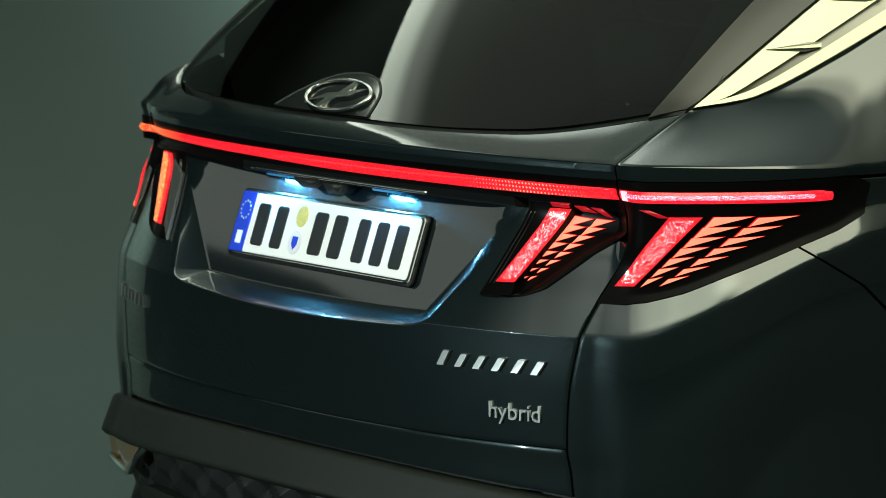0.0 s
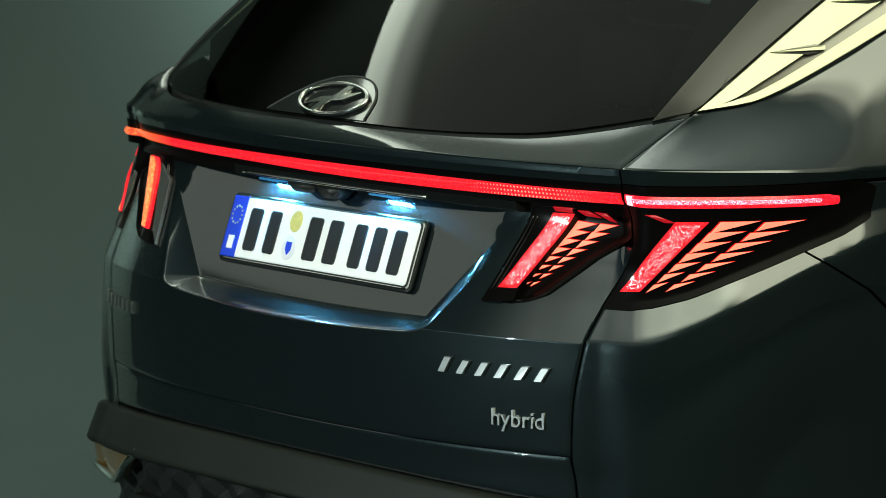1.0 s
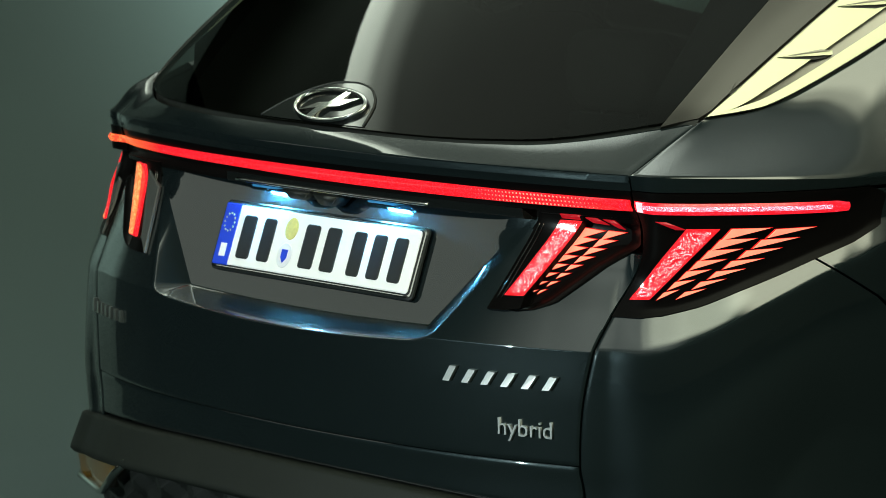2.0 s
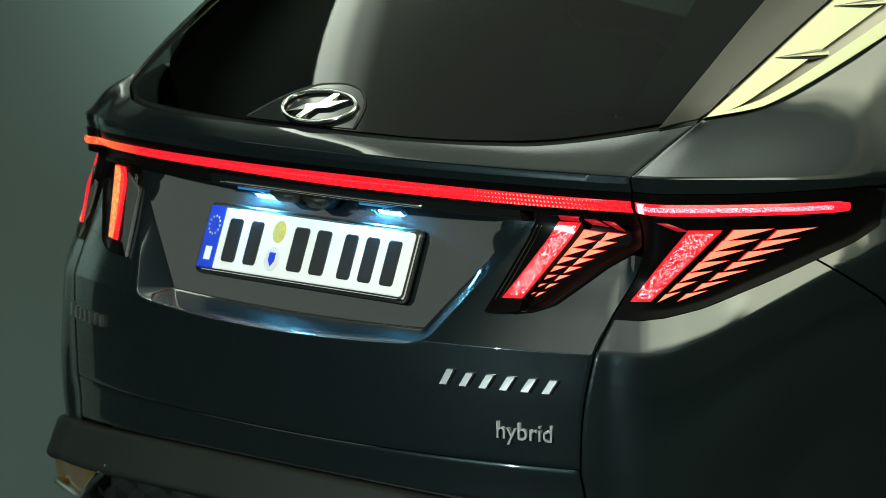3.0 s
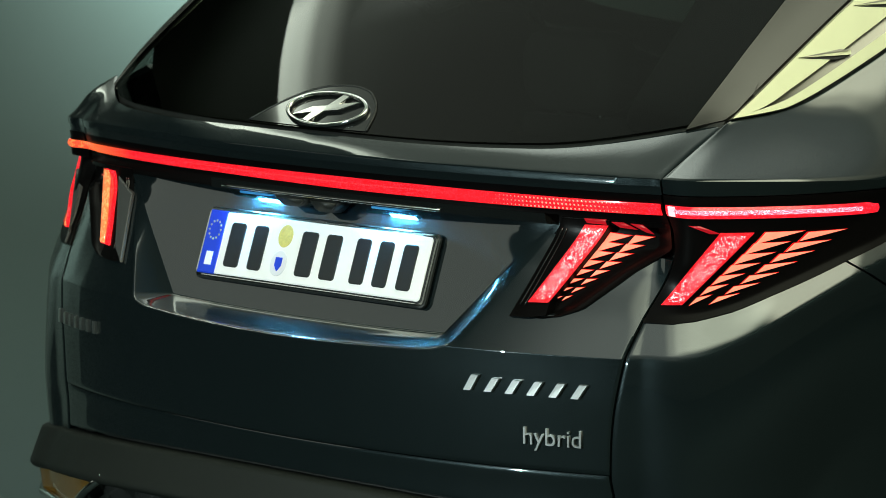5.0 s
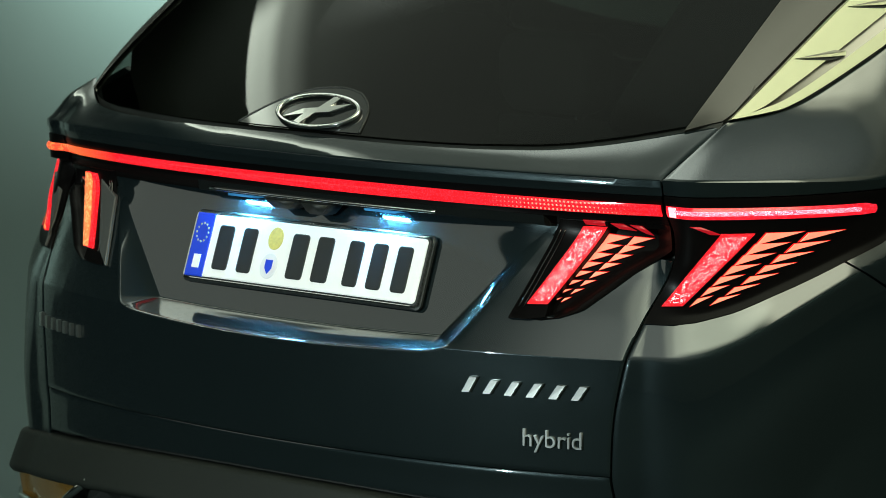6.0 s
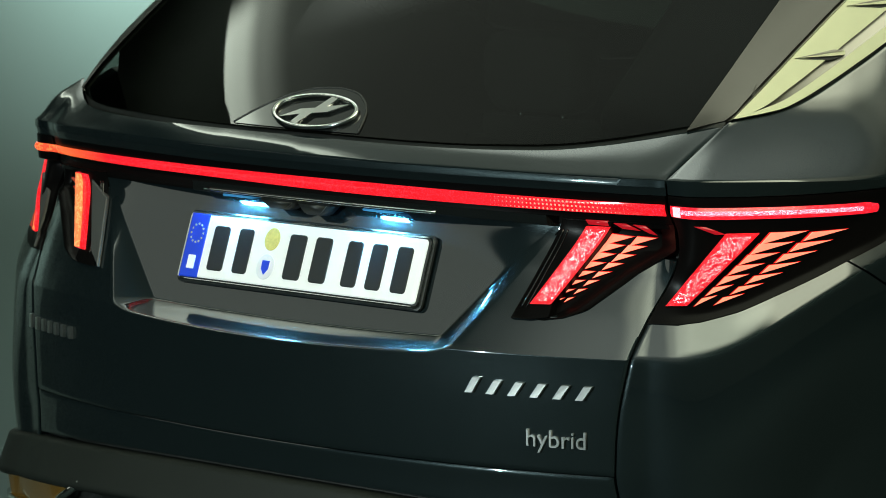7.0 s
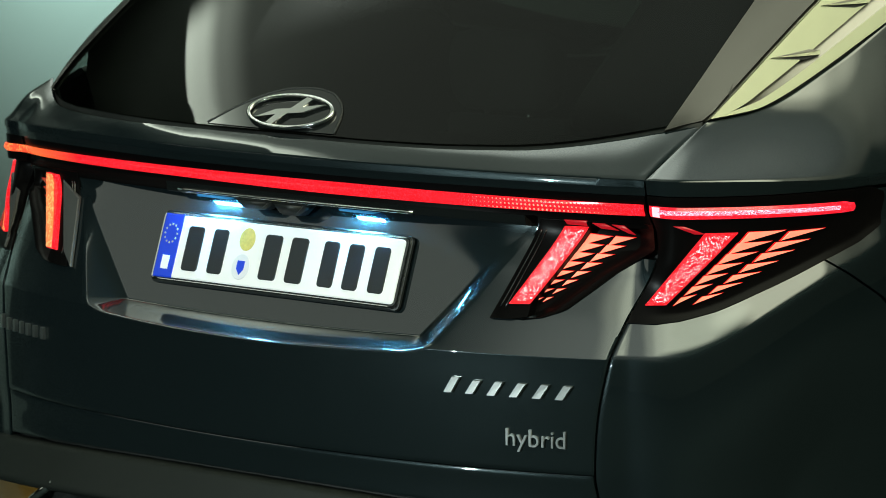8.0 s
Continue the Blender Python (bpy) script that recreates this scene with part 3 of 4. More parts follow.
# silver trim behind the side window
def side_trim(side):
    groove = lambda y: .20 * smooth_step((y - .275) / .09)

    def facet(low, high, l0, l1):
        def f(y, v, lift=0.0):
            z0, z1 = trim_low(y) - 0.0005, trim_high(y) - 0.002
            k = lerp(low(y), high(y), v)
            p = trim_place(y, lerp(z0, z1, k), lerp(l0, l1, v) + lift)
            return (p.x * side, p.y, p.z)
        return grid(f, span(.250 if side > 0 else .34, .95, 81), span(0, 1, 7), 0.008)
    foot, head = lambda y: .22, lambda y: .2205 + groove(y)
    base = part("side_trim", facet(lambda y: 0, lambda y: 1, -.006, -.006), SATIN_SHADED, car, "satin silver trim panel with raised fins")
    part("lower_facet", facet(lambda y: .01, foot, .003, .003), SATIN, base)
    # the groove's shade is put into its darker colour
    part("groove", facet(foot, head, .003, -.006), SATIN_SHADED, base)
    part("upper_facet", facet(head, lambda y: .99, .003, .003), SATIN, base)
    # shade over and under each blade comes from darker materials, not only from form
    pieces = (("fin_top", SATIN_SHADED, [(0.3889, 1.2156, 0.0035), (0.4278, 1.2207, 0.0035), (0.4646, 1.2261, 0.0035), (0.4803, 1.2240, 0.0035), (0.4811, 1.2219, 0.0070), (0.4396, 1.2185, 0.0070)]),
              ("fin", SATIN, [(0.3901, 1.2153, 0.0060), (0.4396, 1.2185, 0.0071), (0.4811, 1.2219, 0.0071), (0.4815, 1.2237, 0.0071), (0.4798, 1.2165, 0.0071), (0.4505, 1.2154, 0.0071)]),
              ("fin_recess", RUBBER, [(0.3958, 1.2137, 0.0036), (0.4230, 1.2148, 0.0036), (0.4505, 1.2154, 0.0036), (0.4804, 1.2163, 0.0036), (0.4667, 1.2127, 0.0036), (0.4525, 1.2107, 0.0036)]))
    for k in range(4):
        dy, dz = .1215 * k, .0758 * k
        place = lambda y, z, lift: tuple(c * f for c, f in zip(trim_place(y + dy, z + dz, lift), (side, 1, 1)))
        for name, mat, outline in pieces:
            bm = bmesh.new()
            up = [bm.verts.new(place(*q)) for q in outline]
            low = [bm.verts.new(place(y, z, -.002)) for y, z, lift in outline]
            bm.faces.new(up)
            bm.faces.new(low[::-1])
            for i in range(len(up)):
                j = (i + 1) % len(up)
                bm.faces.new((up[j], up[i], low[i], low[j]))
            bmesh.ops.recalc_face_normals(bm, faces=bm.faces)
            part(name, bm, mat, base, smooth=False)

    def gap(y, v, lift=0.0):
        p = trim_place(y, lerp(trim_low(y) - .008, trim_high(y) + .003, v), -.016 + lift)
        return (p.x * side, p.y, p.z)
    part("trim_gap", grid(gap, span(.236 if side > 0 else .34, .96, 41), [0, 1]), RUBBER, car)


for side in (1, -1):
    side_trim(side)

# dark inner liner behind the panel gaps
for side in (1, -1):
    part("gap_liner", grid(mirrored(lambda u, z, lift=0.0: skin(u, z, -.020), side), span(.56, 1.3, 81), span(.50, 1.045, 40)), RUBBER, car)
part("sill_liner", grid(lambda u, z, lift=0.0: skin(u, z, -.018), span(-.6, .6, 41), [.52, .57, .62]), RUBBER, car)


# ---- lamps ----
def bar_housing():
    return part("bar_housing", grid(lambda s, z, lift=0.0: skin(s * (seam(z) - .002), z, lift + .001), span(-1, 1, 121), span(.970, 1.0235, 9), .03), LAMP_BLACK, car, "gloss black strip round the lamp bar")


def bar_lens(name, u0, u1, mat, side=1, label="", v0=0.0, v1=1.0, up=0.0, parent=None):
    def f(u, v, lift=0.0):
        a = abs(u)
        thin = lerp(0, .30, smooth_step((a - .665) / .02)) + .25 * smooth_step((a - 1.01) / .026)
        slim = smooth_step((.15 - side * u) / .45)
        low, high = .9908 + .004 * thin + .003 * slim, 1.0097 - .0135 * max(thin - .30, 0) - .0012 * slim
        z = lerp(low + (high - low) * v0, low + (high - low) * v1, v) - .003 * smooth_step((a - .80) / .24)
        return skin(u, z, .005 + .004 * math.sin(lerp(v0, v1, v) * math.pi) + up + lift)
    return part(name, grid(mirrored(f, side), span(u0, u1, 161), span(0, 1, 9), .006), mat, parent or car, label)


bar_housing()
bar_lens("lamp_bar", -.658, .674, BAR_RED, 1, "lit red lamp bar across the tailgate")
for side in (1, -1):
    end = bar_lens("lamp_bar_end", .685 if side > 0 else .659, 1.036, BAR_PINK if side > 0 else BAR_ORANGE, side, "lit red lamp bar end on the flank")
    if side > 0:
        bar_lens("sparkle_strip", .70, 1.0, BAR_SPARK, side, "pale sparkling strip in the bar end", .34, .72, .0014, end)


part("bar_led", slab([(.690, .993), (.702, .993), (.702, 1.0085), (.690, 1.0085)], skin, .0105, .004), LED_PINK, car, "bright pink lamp at the bar end", smooth=False)
part("bar_led", slab([(.654, .993), (.667, .993), (.667, 1.008), (.654, 1.008)], skin, .0098, .004), BAR_PINK, car, smooth=False)
bm = bmesh.new()
for i in range(36):
    for j in range(3):
        u, z = .370 + .0072 * i, .9935 + .0066 * j
        r = .0019 * math.sin((i + 2) / 40 * math.pi)
        ring = [bm.verts.new(skin(u + r * math.cos(k * math.tau / 6), z + r * math.sin(k * math.tau / 6), .0092)) for k in range(6)]
        top = bm.verts.new(skin(u, z, .0104))
        for k in range(6):
            bm.faces.new((ring[k], ring[(k + 1) % 6], top))
tagged(part("led_dots", bm, LED_DOT, car, "rows of small bright lamps in the bar"), kind="stuff")


def lamp(side, name, lens, stripe, first, last, count, reflexes, sunk, facet=()):
    """A tail lamp: black lens, a lit slanting stripe and two columns of lit darts that lie deeper by sunk."""
    place = mirrored(skin, side)
    lens = part(name, lens, LAMP_BLACK, car, "black lens tail lamp with red stripe and salmon darts lit")
    a, b, c, d = stripe if side > 0 else [(u + .012, z) for u, z in stripe]
    edge = lambda k, t: (lerp(lerp(a[0], b[0], k), lerp(d[0], c[0], k), t), lerp(lerp(a[1], b[1], k), lerp(d[1], c[1], k), t))
    wide = .32 if side < 0 and name == "flank_lamp" else 1.0
    body = grid(lambda k, t, lift=0.0: place(*edge(k, t), .0085 + lift), span(0, wide, 7), span(0, 1, 13), .008)
    bar = part("stripe", body, STRIPE_RED, lens, "red lit stripe with fine sparkles")
    if side > 0:
        spark = grid(lambda k, t, lift=0.0: place(*edge(k, t), .0094 + lift), span(.12, .90, 5), span(.04, .96, 13), .003)
        part("sparkle", spark, STRIPE_SPARK, bar)
    if side < 0:
        mid = [(lerp(a[0], b[0], .12), a[1] - .05), (lerp(a[0], b[0], wide) + .001, b[1] - .05), (lerp(d[0], c[0], wide) + .001, c[1]), (lerp(d[0], c[0], .12), c[1])] if wide < 1 else [((a[0] + b[0]) / 2, a[1]), (b[0] + .001, b[1]), (c[0] + .001, c[1]), ((c[0] + d[0]) / 2, c[1])]
        part("stripe_flank", slab(mid, place, .0095, .004), STRIPE_ORANGE, lens, "orange lit stripe edge")
        if facet:
            part("facet", slab(facet, place, .0075, .001), FACET, lens, "dark grey lens facet", smooth=False)
    if name == "tailgate_lamp":
        # thin rods added on the lens so its side catches a glint line
        for inset, thick in ((.009, .0016), (.0165, .0011)):
            line = [place(gate_left(z) + inset, z, .0052) for z in span(.846, .962, 24)]
            part("glint_rim", tube(line, thick, 8), GLOSS_BLACK, lens, "thin polished rim added to catch a glint on the lens")
    for k in reflexes if side > 0 else ():
        part("reflex", slab(k, place, .0055, .001), DIM_RED, lens, "dim red reflex")
    tall = 1.48 if count == 7 else 1.36
    for i in range(count):
        t = i / (count - 1)
        for a, b in zip(first, last):
            tri = [(lerp(p[0], q[0], t), lerp(p[1], q[1], t)) for p, q in zip(a, b)]
            cu, cz = sum(p[0] for p in tri) / 3, sum(p[1] for p in tri) / 3
            rim = part("dart", slab([(cu + (u - cu) * 1.10, cz + (z - cz) * (tall + .16)) for u, z in tri], place, .0035 - sunk, -.002 - sunk), SEGMENT_EDGE if side > 0 else DIM_RED, lens, smooth=False)
            part("dart_core", slab([(cu + (u - cu) * 1.0, cz + (z - cz) * tall) for u, z in tri], place, .0045 - sunk, .002 - sunk), SEGMENT if side > 0 else DART_DIM, rim, smooth=False)
    return lens


def stripe_edge(z):
    return float(np.interp(z, [.8525, .9700], [.5075, .5806]))


def gate_lens(side):
    """The lens steps down beside the stripe; its rim lies on the panel."""
    z0, z1 = .8285, .978
    place = mirrored(skin, side)

    def f(s, z, lift=0.0):
        a, m, b = gate_left(z), stripe_edge(z), gate_right(z)
        m = min(m, b - .022)
        u = float(np.interp(s, [0, 1, 1.1, 2, 2.6, 3], [a, m + .001, m + .003, max(b - .032, m + .006), b - .010, b]))
        o = float(np.interp(s, [0, .15, 1, 1.1, 2, 2.6, 3], [.002, .005, .005, -.0125, -.0125, .001, .0025]))
        if z < z0 + .003 or z > z1 - .003:
            o = max(o, .002)
        return place(u, z, o + lift)
    return grid(f, [0, .15, .5, 1, 1.1, 1.4, 1.7, 2, 2.3, 2.6, 3], [z0, z0 + .0045] + span(z0 + .01, z1 - .01, 31) + [z1 - .0045, z1], .02)


def flank_lens(side):
    place = mirrored(skin, side)
    return grid(lambda s, z, lift=0.0: place(lerp(seam(z) + .003, flank_right(z), s), z, lift + .003), span(0, 1, 41), span(.831, 1.0245, 41), .02)


for side in (1, -1):
    lamp(side, "tailgate_lamp", gate_lens(side),
         [(.5420, .9695), (.5806, .9700), (.5075, .8525), (.4752, .8512)],
         [[(.5762, .9559), (.6112, .9537), (.5659, .9434)], [(.6182, .9541), (.6505, .953), (.6062, .9433)]],
         [[(.5110, .8585), (.5195, .8600), (.5086, .8555)], [(.5250, .8600), (.5343, .8614), (.5204, .8555)]], 8,
         [[(.539, .979), (.576, .979), (.578, .971), (.544, .972)], [(.585, .976), (.605, .976), (.628, .966), (.600, .968)], [(.617, .975), (.637, .974), (.656, .960), (.645, .962)]], .0125,
         [(.5385, .962), (.478, .938), (.431, .829), (.4660, .851)])
    lamp(side, "flank_lamp", flank_lens(side),
         [(.767, .9705), (.8160, .9705), (.7127, .8602), (.6818, .8584)],
         [[(.8334, .9685), (.8949, .9681), (.8178, .9566)], [(.9046, .9660), (.9737, .9662), (.8898, .9571)]],
         [[(.7335, .8704), (.7549, .8733), (.7226, .8622)], [(.7643, .8718), (.7942, .8752), (.7519, .8643)]], 7,
         [[(.722, .981), (.738, .981), (.768, .969), (.752, .969)]], -.002,
         [(.752, .952), (.705, .925), (.676, .834), (.677, .850)])


# ---- number plate ----
def plate_place(x, h, lift=0.0):
    """x across, h up the plate from its lower edge."""
    c, s = math.cos(radians(19.5)), math.sin(radians(19.5))
    return (x, h * s - lift * c, .82 + h * c + lift * s)


def rounded(x0, h0, x1, h1, r, n=4):
    out = []
    for cx, cy, a0 in ((x1 - r, h1 - r, 0), (x0 + r, h1 - r, 90), (x0 + r, h0 + r, 180), (x1 - r, h0 + r, 270)):
        out += [(cx + r * math.cos(radians(a0 + 90 * k / n)), cy + r * math.sin(radians(a0 + 90 * k / n))) for k in range(n + 1)]
    return out


def number_plate():
    bm = slab(rounded(-.268, 0, .268, .122, .010), plate_place, 0, -.006)
    holder = part("number_plate", bm, PLATE_INK, car, "white number plate with dark bars and a blue end band", smooth=False)
    part("bracket", slab(rounded(-.245, .014, .245, .106, .010), plate_place, -.005, -.019), PLATE_INK, holder, smooth=False)
    part("rim", slab(rounded(-.266, .003, .266, .119, .009), plate_place, .0025, -.001), CHROME, holder, "polished rim", smooth=False)
    part("inner_rim", slab(rounded(-.2625, .0065, .2625, .1165, .008), plate_place, .0035, 0), PLATE_INK, holder, smooth=False)
    part("sheet", slab(rounded(-.258, .009, .259, .114, .007), plate_place, .005, .001), PLATE_WHITE, holder, "white reflective sheet", smooth=False)
    part("blue_band", slab([(-.2595, .008), (-.218, .008), (-.218, .1155), (-.2595, .1155)], plate_place, .006, .002), PLATE_BLUE, holder, "blue end band", smooth=False)
    part("band_bar", slab([(-.246, .022), (-.230, .022), (-.230, .045), (-.246, .045)], plate_place, .007, .004), PLATE_WHITE, holder, smooth=False)
    for k in range(12):
        a = k * math.tau / 12
        cx, cy = -.2385 + .0135 * math.sin(a), .082 + .0155 * math.cos(a)
        star = [(cx + (.0021 if i % 2 else .0010) * math.sin(i * math.pi / 5), cy + (.0021 if i % 2 else .0010) * math.cos(i * math.pi / 5)) for i in range(10)]
        part("star", slab(star, plate_place, .0068, .004), STICKER_YELLOW, holder, smooth=False)
    for x0, x1 in ((-.205, -.160), (-.148, -.106), (-.035, .012), (.022, .068), (.092, .134), (.144, .186), (.198, .240)):
        part("bar", slab(rounded(x0 + .004, .023, x1 - .006, .098, .006), plate_place, .0068, .004), PLATE_INK, holder, "embossed dark bar", smooth=False)
    disc = lambda cx, cy, rx, ry: [(cx + rx * math.cos(k * math.tau / 28), cy + ry * math.sin(k * math.tau / 28)) for k in range(28)]
    part("round_sticker", slab(disc(-.070, .086, .0165, .0190), plate_place, .0062, .004), STICKER_YELLOW, holder, "yellow round sticker", smooth=False)
    part("oval_sticker", slab(disc(-.072, .040, .0190, .0215), plate_place, .0060, .004), STICKER_PALE, holder, "pale oval sticker", smooth=False)
    part("shield", slab([(-.080, .050), (-.064, .050), (-.064, .036), (-.072, .026), (-.080, .036)], plate_place, .0068, .005), PLATE_BLUE, holder, smooth=False)


number_plate()


def plate_lights():
    """Grip strip over the plate, with two white lamps, a camera and a release switch."""
    def f(x, v, lift=0.0):
        y0 = .020 + .11 * x * x
        return (x, y0 + soft(v, [0, .5, 1], [.045, .006, .0]), soft(v, [0, .5, 1], [.965, .9685, .985])) if lift == 0 else (x, .07, .97)
    grip = part("tailgate_grip", grid(f, span(-.255, .485, 45), span(0, 1, 7), .01, "lr"), GLOSS_BLACK, car, "black grip strip over the number plate")
    part("chrome_strip", tube([(x, .0225 + .11 * x * x, .9735) for x in span(-.225, .275, 30)], .0030), CHROME, grip)
    for x in LAMP_X:
        part("plate_lamp", box(x - .034, .034, .9635, x + .034, .060, .9675, .0015), LED_WHITE, grip, "lit cold white plate lamp")
    for x0, x1, drop in ((-.088, -.030, .016), (-.006, .044, .020)):
        bm = bmesh.new()
        top = [bm.verts.new(q) for q in ((x0 - .012, .022, .969), (x1 + .012, .022, .969), (x1 + .012, .060, .969), (x0 - .012, .060, .969))]
        low = [bm.verts.new(q) for q in ((x0 + .004, .026, .969 - drop), (x1 - .010, .026, .969 - drop), (x1 - .010, .055, .967 - drop), (x0 + .004, .055, .967 - drop))]
        bm.faces.new(top)
        bm.faces.new(low)
        for j in range(4):
            bm.faces.new((top[j], top[(j + 1) % 4], low[(j + 1) % 4], low[j]))
        bmesh.ops.bevel(bm, geom=bm.edges[:], offset=.003, segments=2, affect="EDGES")
        part("camera_housing" if x0 < -.05 else "switch_housing", bm, DARK_PLASTIC, grip)


LAMP_X = (-.158, .150)
plate_lights()
for x in LAMP_X:
    area_lamp("plate_light", (x, .040, .9615), (1, 0, 0), (0, 1, 0), .056, .009, 760, (0.12, 0.53, 1.0))


# ---- badges ----
def emblem():
    place = pane_badge
    cx, cz, rx, rz = 0.0, 1.110, .087, .0235
    n = 48
    bm = bmesh.new()
    rings = []
    for k in range(n):
        a = k * math.tau / n
        ring = []
        for j in range(8):
            b = j * math.tau / 8
            r = .0042 * math.cos(b)
            ring.append(bm.verts.new(place(cx + (rx + r) * math.cos(a), cz + (rz + r * .7) * math.sin(a), .006 + .004 * math.sin(b))))
        rings.append(ring)
    for k in range(n):
        for j in range(8):
            bm.faces.new((rings[k][j], rings[(k + 1) % n][j], rings[(k + 1) % n][(j + 1) % 8], rings[k][(j + 1) % 8]))
    ring = part("emblem", bm, CHROME, car, "oval chrome emblem with a slanted bar")
    part("slanted_bar", slab([(-.066, 1.097), (-.030, 1.111), (.000, 1.114), (.020, 1.1325), (.034, 1.130), (.024, 1.1175), (.066, 1.123), (.030, 1.109), (.000, 1.106), (-.020, 1.0885), (-.034, 1.091), (-.024, 1.1035)], place, .008, .002), CHROME, ring, smooth=False)


def pane_badge(x, z, lift=0.0):
    return pane(x, z, lift)


emblem()


def emblem_mask():
    """The pad under the emblem, flush with the pane, and the dark line round it."""
    xs = [-.166, -.12, -.075, -.03, .015, .055, .085, .103, .111]
    tops = [1.0865, 1.115, 1.135, 1.1455, 1.148, 1.143, 1.130, 1.113, 1.0865]

    def f(x, v, lift=0.0):
        top = soft(x, xs, tops)
        return pane(x, lerp(1.0855, top, v), .0016 + lift)
    pad = part("emblem_pad", grid(f, span(-.166, .111, 61), span(0, 1, 9), .003), GLOSS_BLACK, car, "gloss black emblem pad")
    line = [pane(x, soft(x, xs, tops), .001) for x in span(-.166, .111, 60)]
    part("pad_seal", tube(line, .0022, 6), RUBBER, pad)


emblem_mask()


def badge(name, u0, u1, z0, z1, count, lean, label):
    root = None
    w = (u1 - u0) / count
    for i in range(count):
        a, b = u0 + i * w + w * .22, u0 + (i + 1) * w - w * .42
        h = z1 if i == 0 else z1 - (z1 - z0) * .12
        bm = slab([(a, z0), (b, z0), (b + lean, h), (a + lean, h)], skin, .006, -.001)
        ob = part(name if root is None else "bar", bm, BADGE, root or car, label if root is None else "", smooth=False)
        root = root or ob


badge("model_badge", .380, .590, .712, .7375, 6, .014, "slanted chrome badge of plain bars")
badge("maker_badge", -.640, -.470, .702, .7255, 7, .0, "upright chrome badge of plain bars")


def word(text, u0, u1, z_base, height, name, label):
    data = bpy.data.curves.new(name, "FONT")
    data.body, data.extrude, data.resolution_u = text, 0.02, 4
    tmp = new(name, data)
    bpy.context.view_layer.update()
    mesh = bpy.data.meshes.new_from_object(tmp.evaluated_get(bpy.context.evaluated_depsgraph_get()))
    bpy.data.objects.remove(tmp)
    co = np.array([v.co[:] for v in mesh.vertices])
    lo, hi = co.min(0), co.max(0)
    top = hi[1]
    for v in mesh.vertices:
        u = u0 + (v.co.x - lo[0]) / (hi[0] - lo[0]) * (u1 - u0)
        z = z_base + v.co.y / top * height
        v.co = skin(u, z, .004 if v.co.z > 0 else -.001)
    mesh.materials.append(BADGE)
    ob = new(name, mesh)
    ob.parent = car
    tagged(ob, label=label)


word("hybrid", .487, .579, .6365, .0265, "hybrid_badge", "chrome lettering that reads hybrid")


# ---- bumper ----
def gap_z(u):
    return .541 - .060 * u * u


def lower_strip(s, v, lift=0.0):
    z = lerp(gap_z(s * .62) + .002, .5956, v)
    return skin(s * (seam(z) - .001), z, lift + flare(z))


part("bumper_strip", grid(lower_strip, span(-1, 1, 161), span(0, 1, 9), .015, rim=.0014), PAINT, car)


def cladding(u, v, lift=0.0):
    z_top = gap_z(u) - .0045
    prof_z = float(np.interp(v, [0, .1, .75, .85, .92, 1], [0, -.003, -.062, -.068, -.074, -.078]))
    prof_o = float(np.interp(v, [0, .1, .75, .85, .92, 1], [.000, .012, .040, .041, .036, .010]))
    z = z_top + prof_z
    return skin(u, z, prof_o + (.018 if u > 0 else .006) * smooth_step((abs(u) - .62) / .2) + lift)


part("bumper_cladding", grid(cladding, span(-1.25, 1.25, 161), span(0, 1, 25), .012), CLADDING, car, "matt grey-green bumper cladding")


def lower_bumper(u, v, lift=0.0):
    z = lerp(.27, gap_z(u) - .060, v)
    tri = abs(((u * 9 + v * 2.5) % 1) - .5) + abs(((u * 9 - v * 2.5) % 1) - .5)
    return skin(u, z, .006 + .020 * tri + lift - .02 * (1 - v))


part("lower_bumper", grid(lower_bumper, span(-1.25, 1.25, 301), span(0, 1, 41), .012), DARK_PLASTIC, car, "dark bumper with a diamond relief", smooth=False)


def bumper_reflector(side):
    place = mirrored(skin, side)
    lens = part("bumper_reflector", grid(lambda s, t, lift=0.0: place(lerp(lerp(.575, .46, t), .70, s), lerp(lerp(.391, .394, s), lerp(.460, .446, s), t), .034 + lift), span(0, 1, 13), span(0, 1, 7), .03), AMBER, car, "amber bumper reflector in a bright frame", smooth=False)
    part("frame", tube([place(.435, .466, .032), place(.50, .428, .036), place(.56, .391, .040), place(.585, .386, .040), place(.64, .388, .040), place(.70, .391, .036), place(.74, .393, .028)], .007), CHROME, lens)


for side in (1, -1):
    bumper_reflector(side)
part("skid_panel", grid(lambda u, z, lift=0.0: skin(u, z - .018 * smooth_step((abs(u) - .50) / .05), .034 + lift), span(-.55, .55, 61), span(.22, .376, 9), .03, rim=.003), CLADDING, car, "grey skid panel under the bumper")


# ---- rest of the body, plain ----
def roof():
    def f(s, v, lift=0.0):
        y = lerp(.60, 2.6, v)
        half = lerp(.60, .62, math.sin(v * math.pi))
        z = 1.53 + .10 * math.sin(min(1, v * 1.2) * math.pi * .5) - .05 * s * s + lift
        return (s * half, y, z)
    return part("roof", grid(f, span(-1, 1, 21), span(0, 1, 21), .05), PAINT, car)


roof()


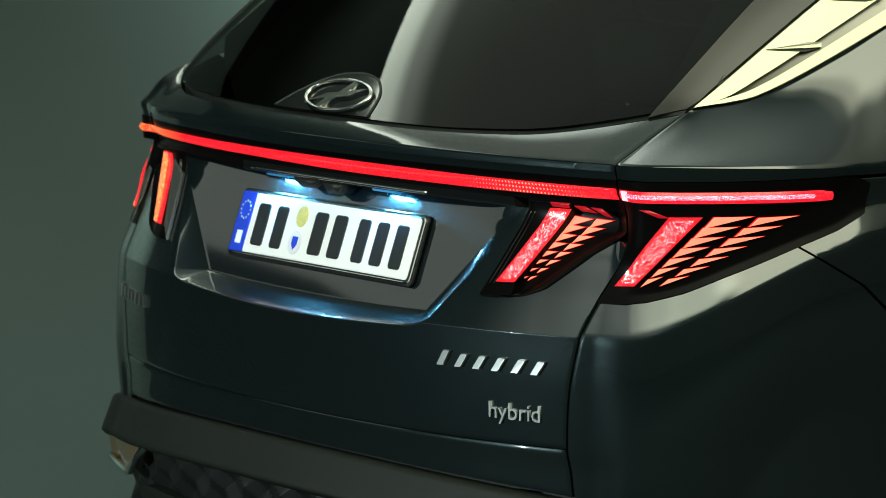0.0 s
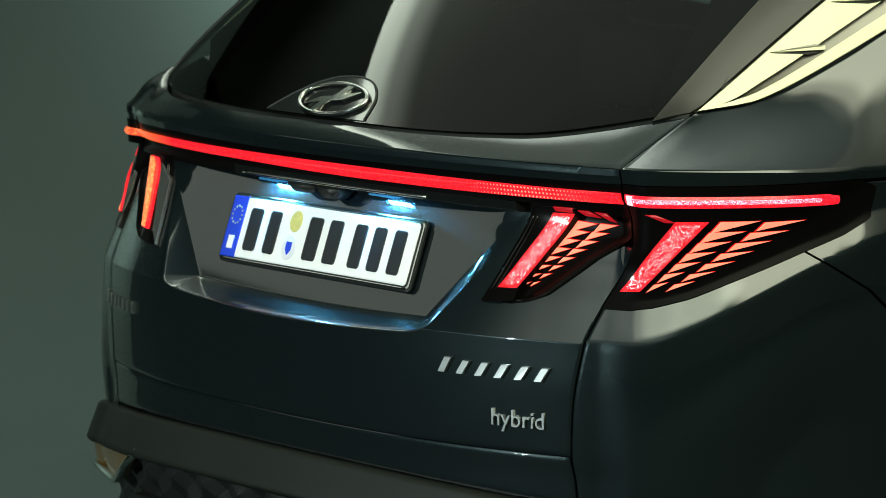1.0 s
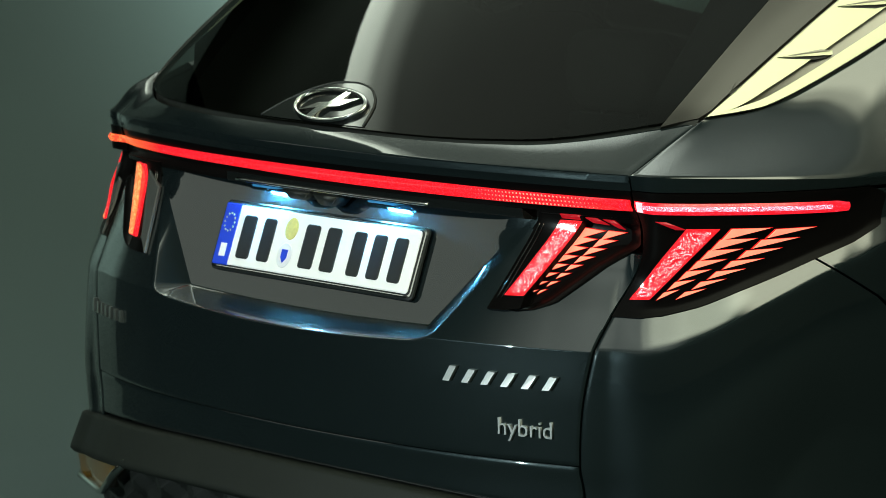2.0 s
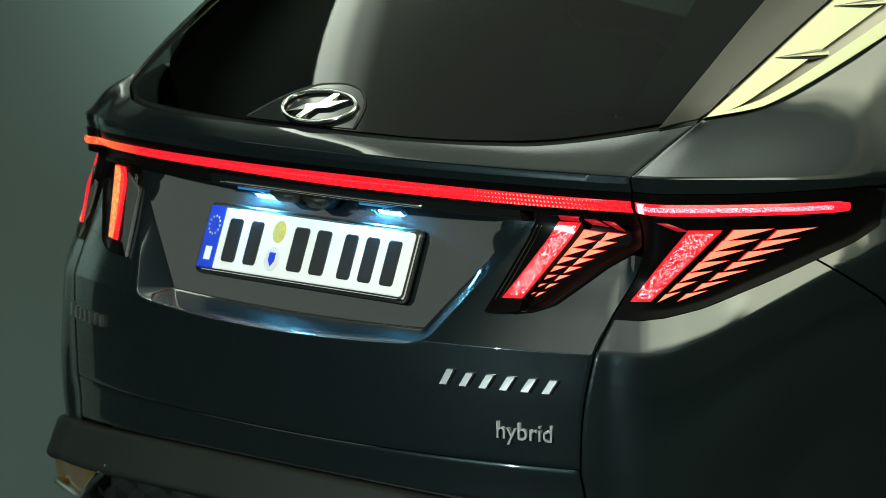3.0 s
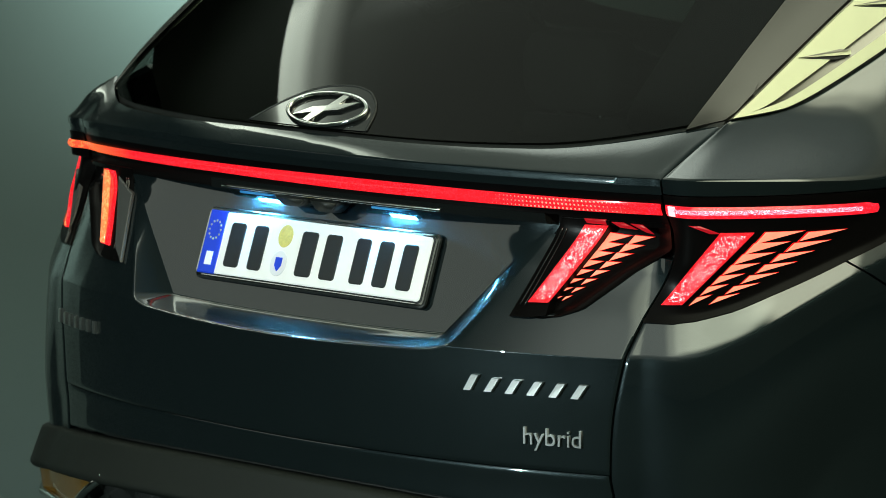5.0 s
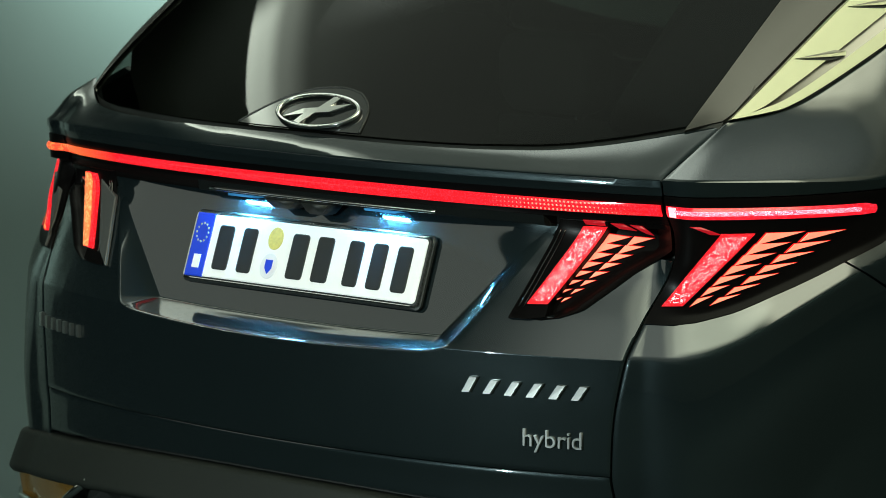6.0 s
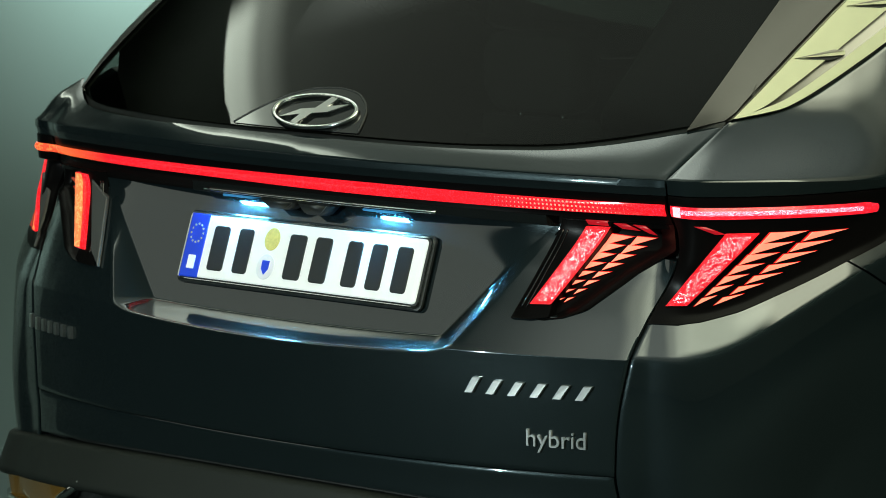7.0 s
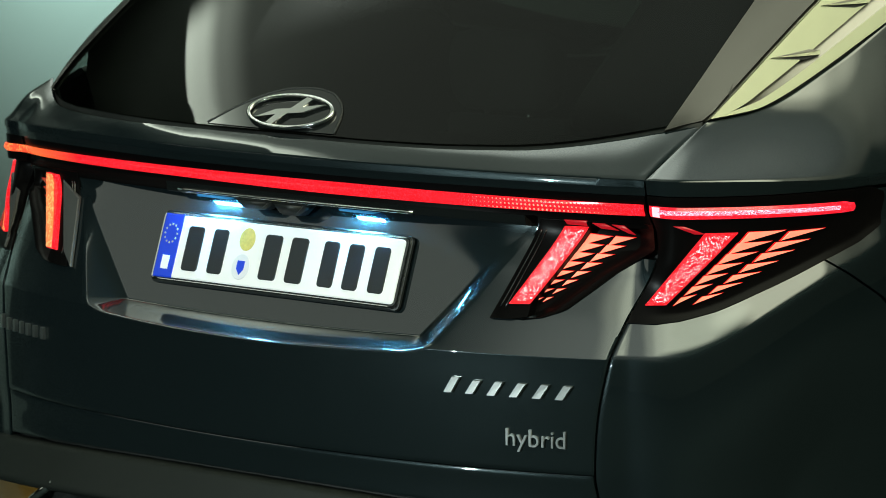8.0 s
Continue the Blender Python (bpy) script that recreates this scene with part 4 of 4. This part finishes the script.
def cabin_side(side):
    """Door linings with their posts, and the tinted side windows between them."""
    def wall_x(z):
        return .750 - .32 * max(z - 1.15, 0)

    def sill(y):
        return float(np.interp(y, [.95, 1.0, 1.05, 1.12, 1.30, 1.36, 1.55, 1.68, 1.95, 2.7], [1.26, 1.215, 1.185, 1.205, 1.20, 1.146, 1.12, 1.06, 1.05, 1.05]))

    def sheet(name, ys, low, high, mat, inset, label="", flange=0.0):
        def f(y, v, lift=0.0):
            z = lerp(low(y), high(y), v)
            return ((wall_x(z) - inset + lift) * side, y, z)
        part(name, grid(f, ys, span(0, 1, 9), flange), mat, car, label)

    sheet("pillar_lining", span(.30, .64, 15), lambda y: .80, lambda y: min(1.56, 1.08 + (y - .20) * .85), SEAT, .06)
    sheet("door_lining", span(.62, 2.75, 61), lambda y: .70, sill, SEAT, .0, "", .03)
    for y0, y1 in ((.62, .995), (1.13, 1.335), (2.05, 2.16), (2.60, 2.75)):
        sheet("window_post", span(y0, y1, 5), lambda y: sill(y) - .02, lambda y: 1.56, SEAT, .004, "", .03)
    for y0, y1 in ((.98, 1.14), (1.32, 2.06), (2.15, 2.61)):
        sheet("side_window", span(y0, y1, 9), lambda y: sill(y) - .02, lambda y: 1.56, SIDE_GLASS, .018, "dark tinted side window")


for side in (1, -1):
    cabin_side(side)


def front_body():
    def f(s, v, lift=0.0):
        y = lerp(2.6, 3.75, v)
        half = lerp(.86, .72, v)
        z = lerp(1.14, .98, v) - .06 * s * s - .12 * max(0, v - .8)
        return (s * half, y, z + lift)
    part("bonnet", grid(f, span(-1, 1, 21), span(0, 1, 13), .05), PAINT, car)

    def g(s, v, lift=0.0):
        return (s * lerp(.62, .78, v), lerp(2.55, 2.95, v), lerp(1.60, 1.12, v) - .04 * s * s + lift)
    part("windscreen", grid(g, span(-1, 1, 13), span(0, 1, 9), .005), SIDE_GLASS, car)
    part("underbody", box(-.80, .20, .20, .80, 3.75, .60, .06), RUBBER, car)
    part("nose", box(-.78, 3.55, .30, .78, 3.85, .95, .08), PAINT, car)
    for side in (1, -1):
        def h(u, z, lift=0.0):
            p = skin(u, z, lift)
            return (p[0] * side, p[1], p[2])
        part("flank", grid(h, span(2.31, 4.4, 41), span(.40, 1.045, 13), .015), PAINT, car)


front_body()


def wheel(x, y):
    bm = bmesh.new()
    bmesh.ops.create_cone(bm, cap_ends=True, segments=48, radius1=.36, radius2=.36, depth=.23, matrix=Matrix.Translation((x, y, .36)) @ Matrix.Rotation(math.pi / 2, 4, "Y"))
    bmesh.ops.bevel(bm, geom=[e for e in bm.edges if e.calc_length() < .1], offset=.03, segments=3, affect="EDGES")
    tyre = part("wheel", bm, RUBBER, car)
    s = math.copysign(1, x)
    for k in range(5):
        a = k * math.tau / 5
        bm = tube([(x + s * .118, y, .36), (x + s * .118, y + .23 * math.cos(a), .36 + .23 * math.sin(a))], .022, 8)
        part("spoke", bm, SATIN, tyre)


for x in (-.80, .80):
    for y in (.95, 3.62):
        wheel(x, y)


def rear_seat(x, half, y, top, lean=0.0):
    """A seat back with its rounded headrest on two posts."""
    part("seat_back", box(x - half - .06, y - .05, .76, x + half + .06, y + .06, 1.02, .04), SEAT, car)
    bm = bmesh.new()
    out = rounded(x - half, 1.03, x + half, top, .05, 6)
    rings = []
    for dy, k in ((-.045, .86), (-.03, .97), (0, 1), (.03, .97), (.045, .86)):
        rings.append([bm.verts.new((x + (a - x) * k + lean * (b - 1.03), y + dy, (1.03 + top) / 2 + (b - (1.03 + top) / 2) * k)) for a, b in out])
    n = len(out)
    for r, s in zip(rings, rings[1:]):
        for i in range(n):
            bm.faces.new((r[i], r[(i + 1) % n], s[(i + 1) % n], s[i]))
    bm.faces.new(rings[0])
    bm.faces.new(rings[-1])
    rest = part("headrest", bm, SEAT, car)
    for d in (-.05, .05):
        part("post", tube([(x + d, y, .99), (x + d, y, 1.05)], .007, 8), CHROME, rest)


rear_seat(-.285, .115, .97, 1.180)
rear_seat(.20, .18, .75, 1.33, .75)
part("cabin_floor", box(-.60, .30, .72, .60, 2.9, .76), SEAT, car, smooth=False)
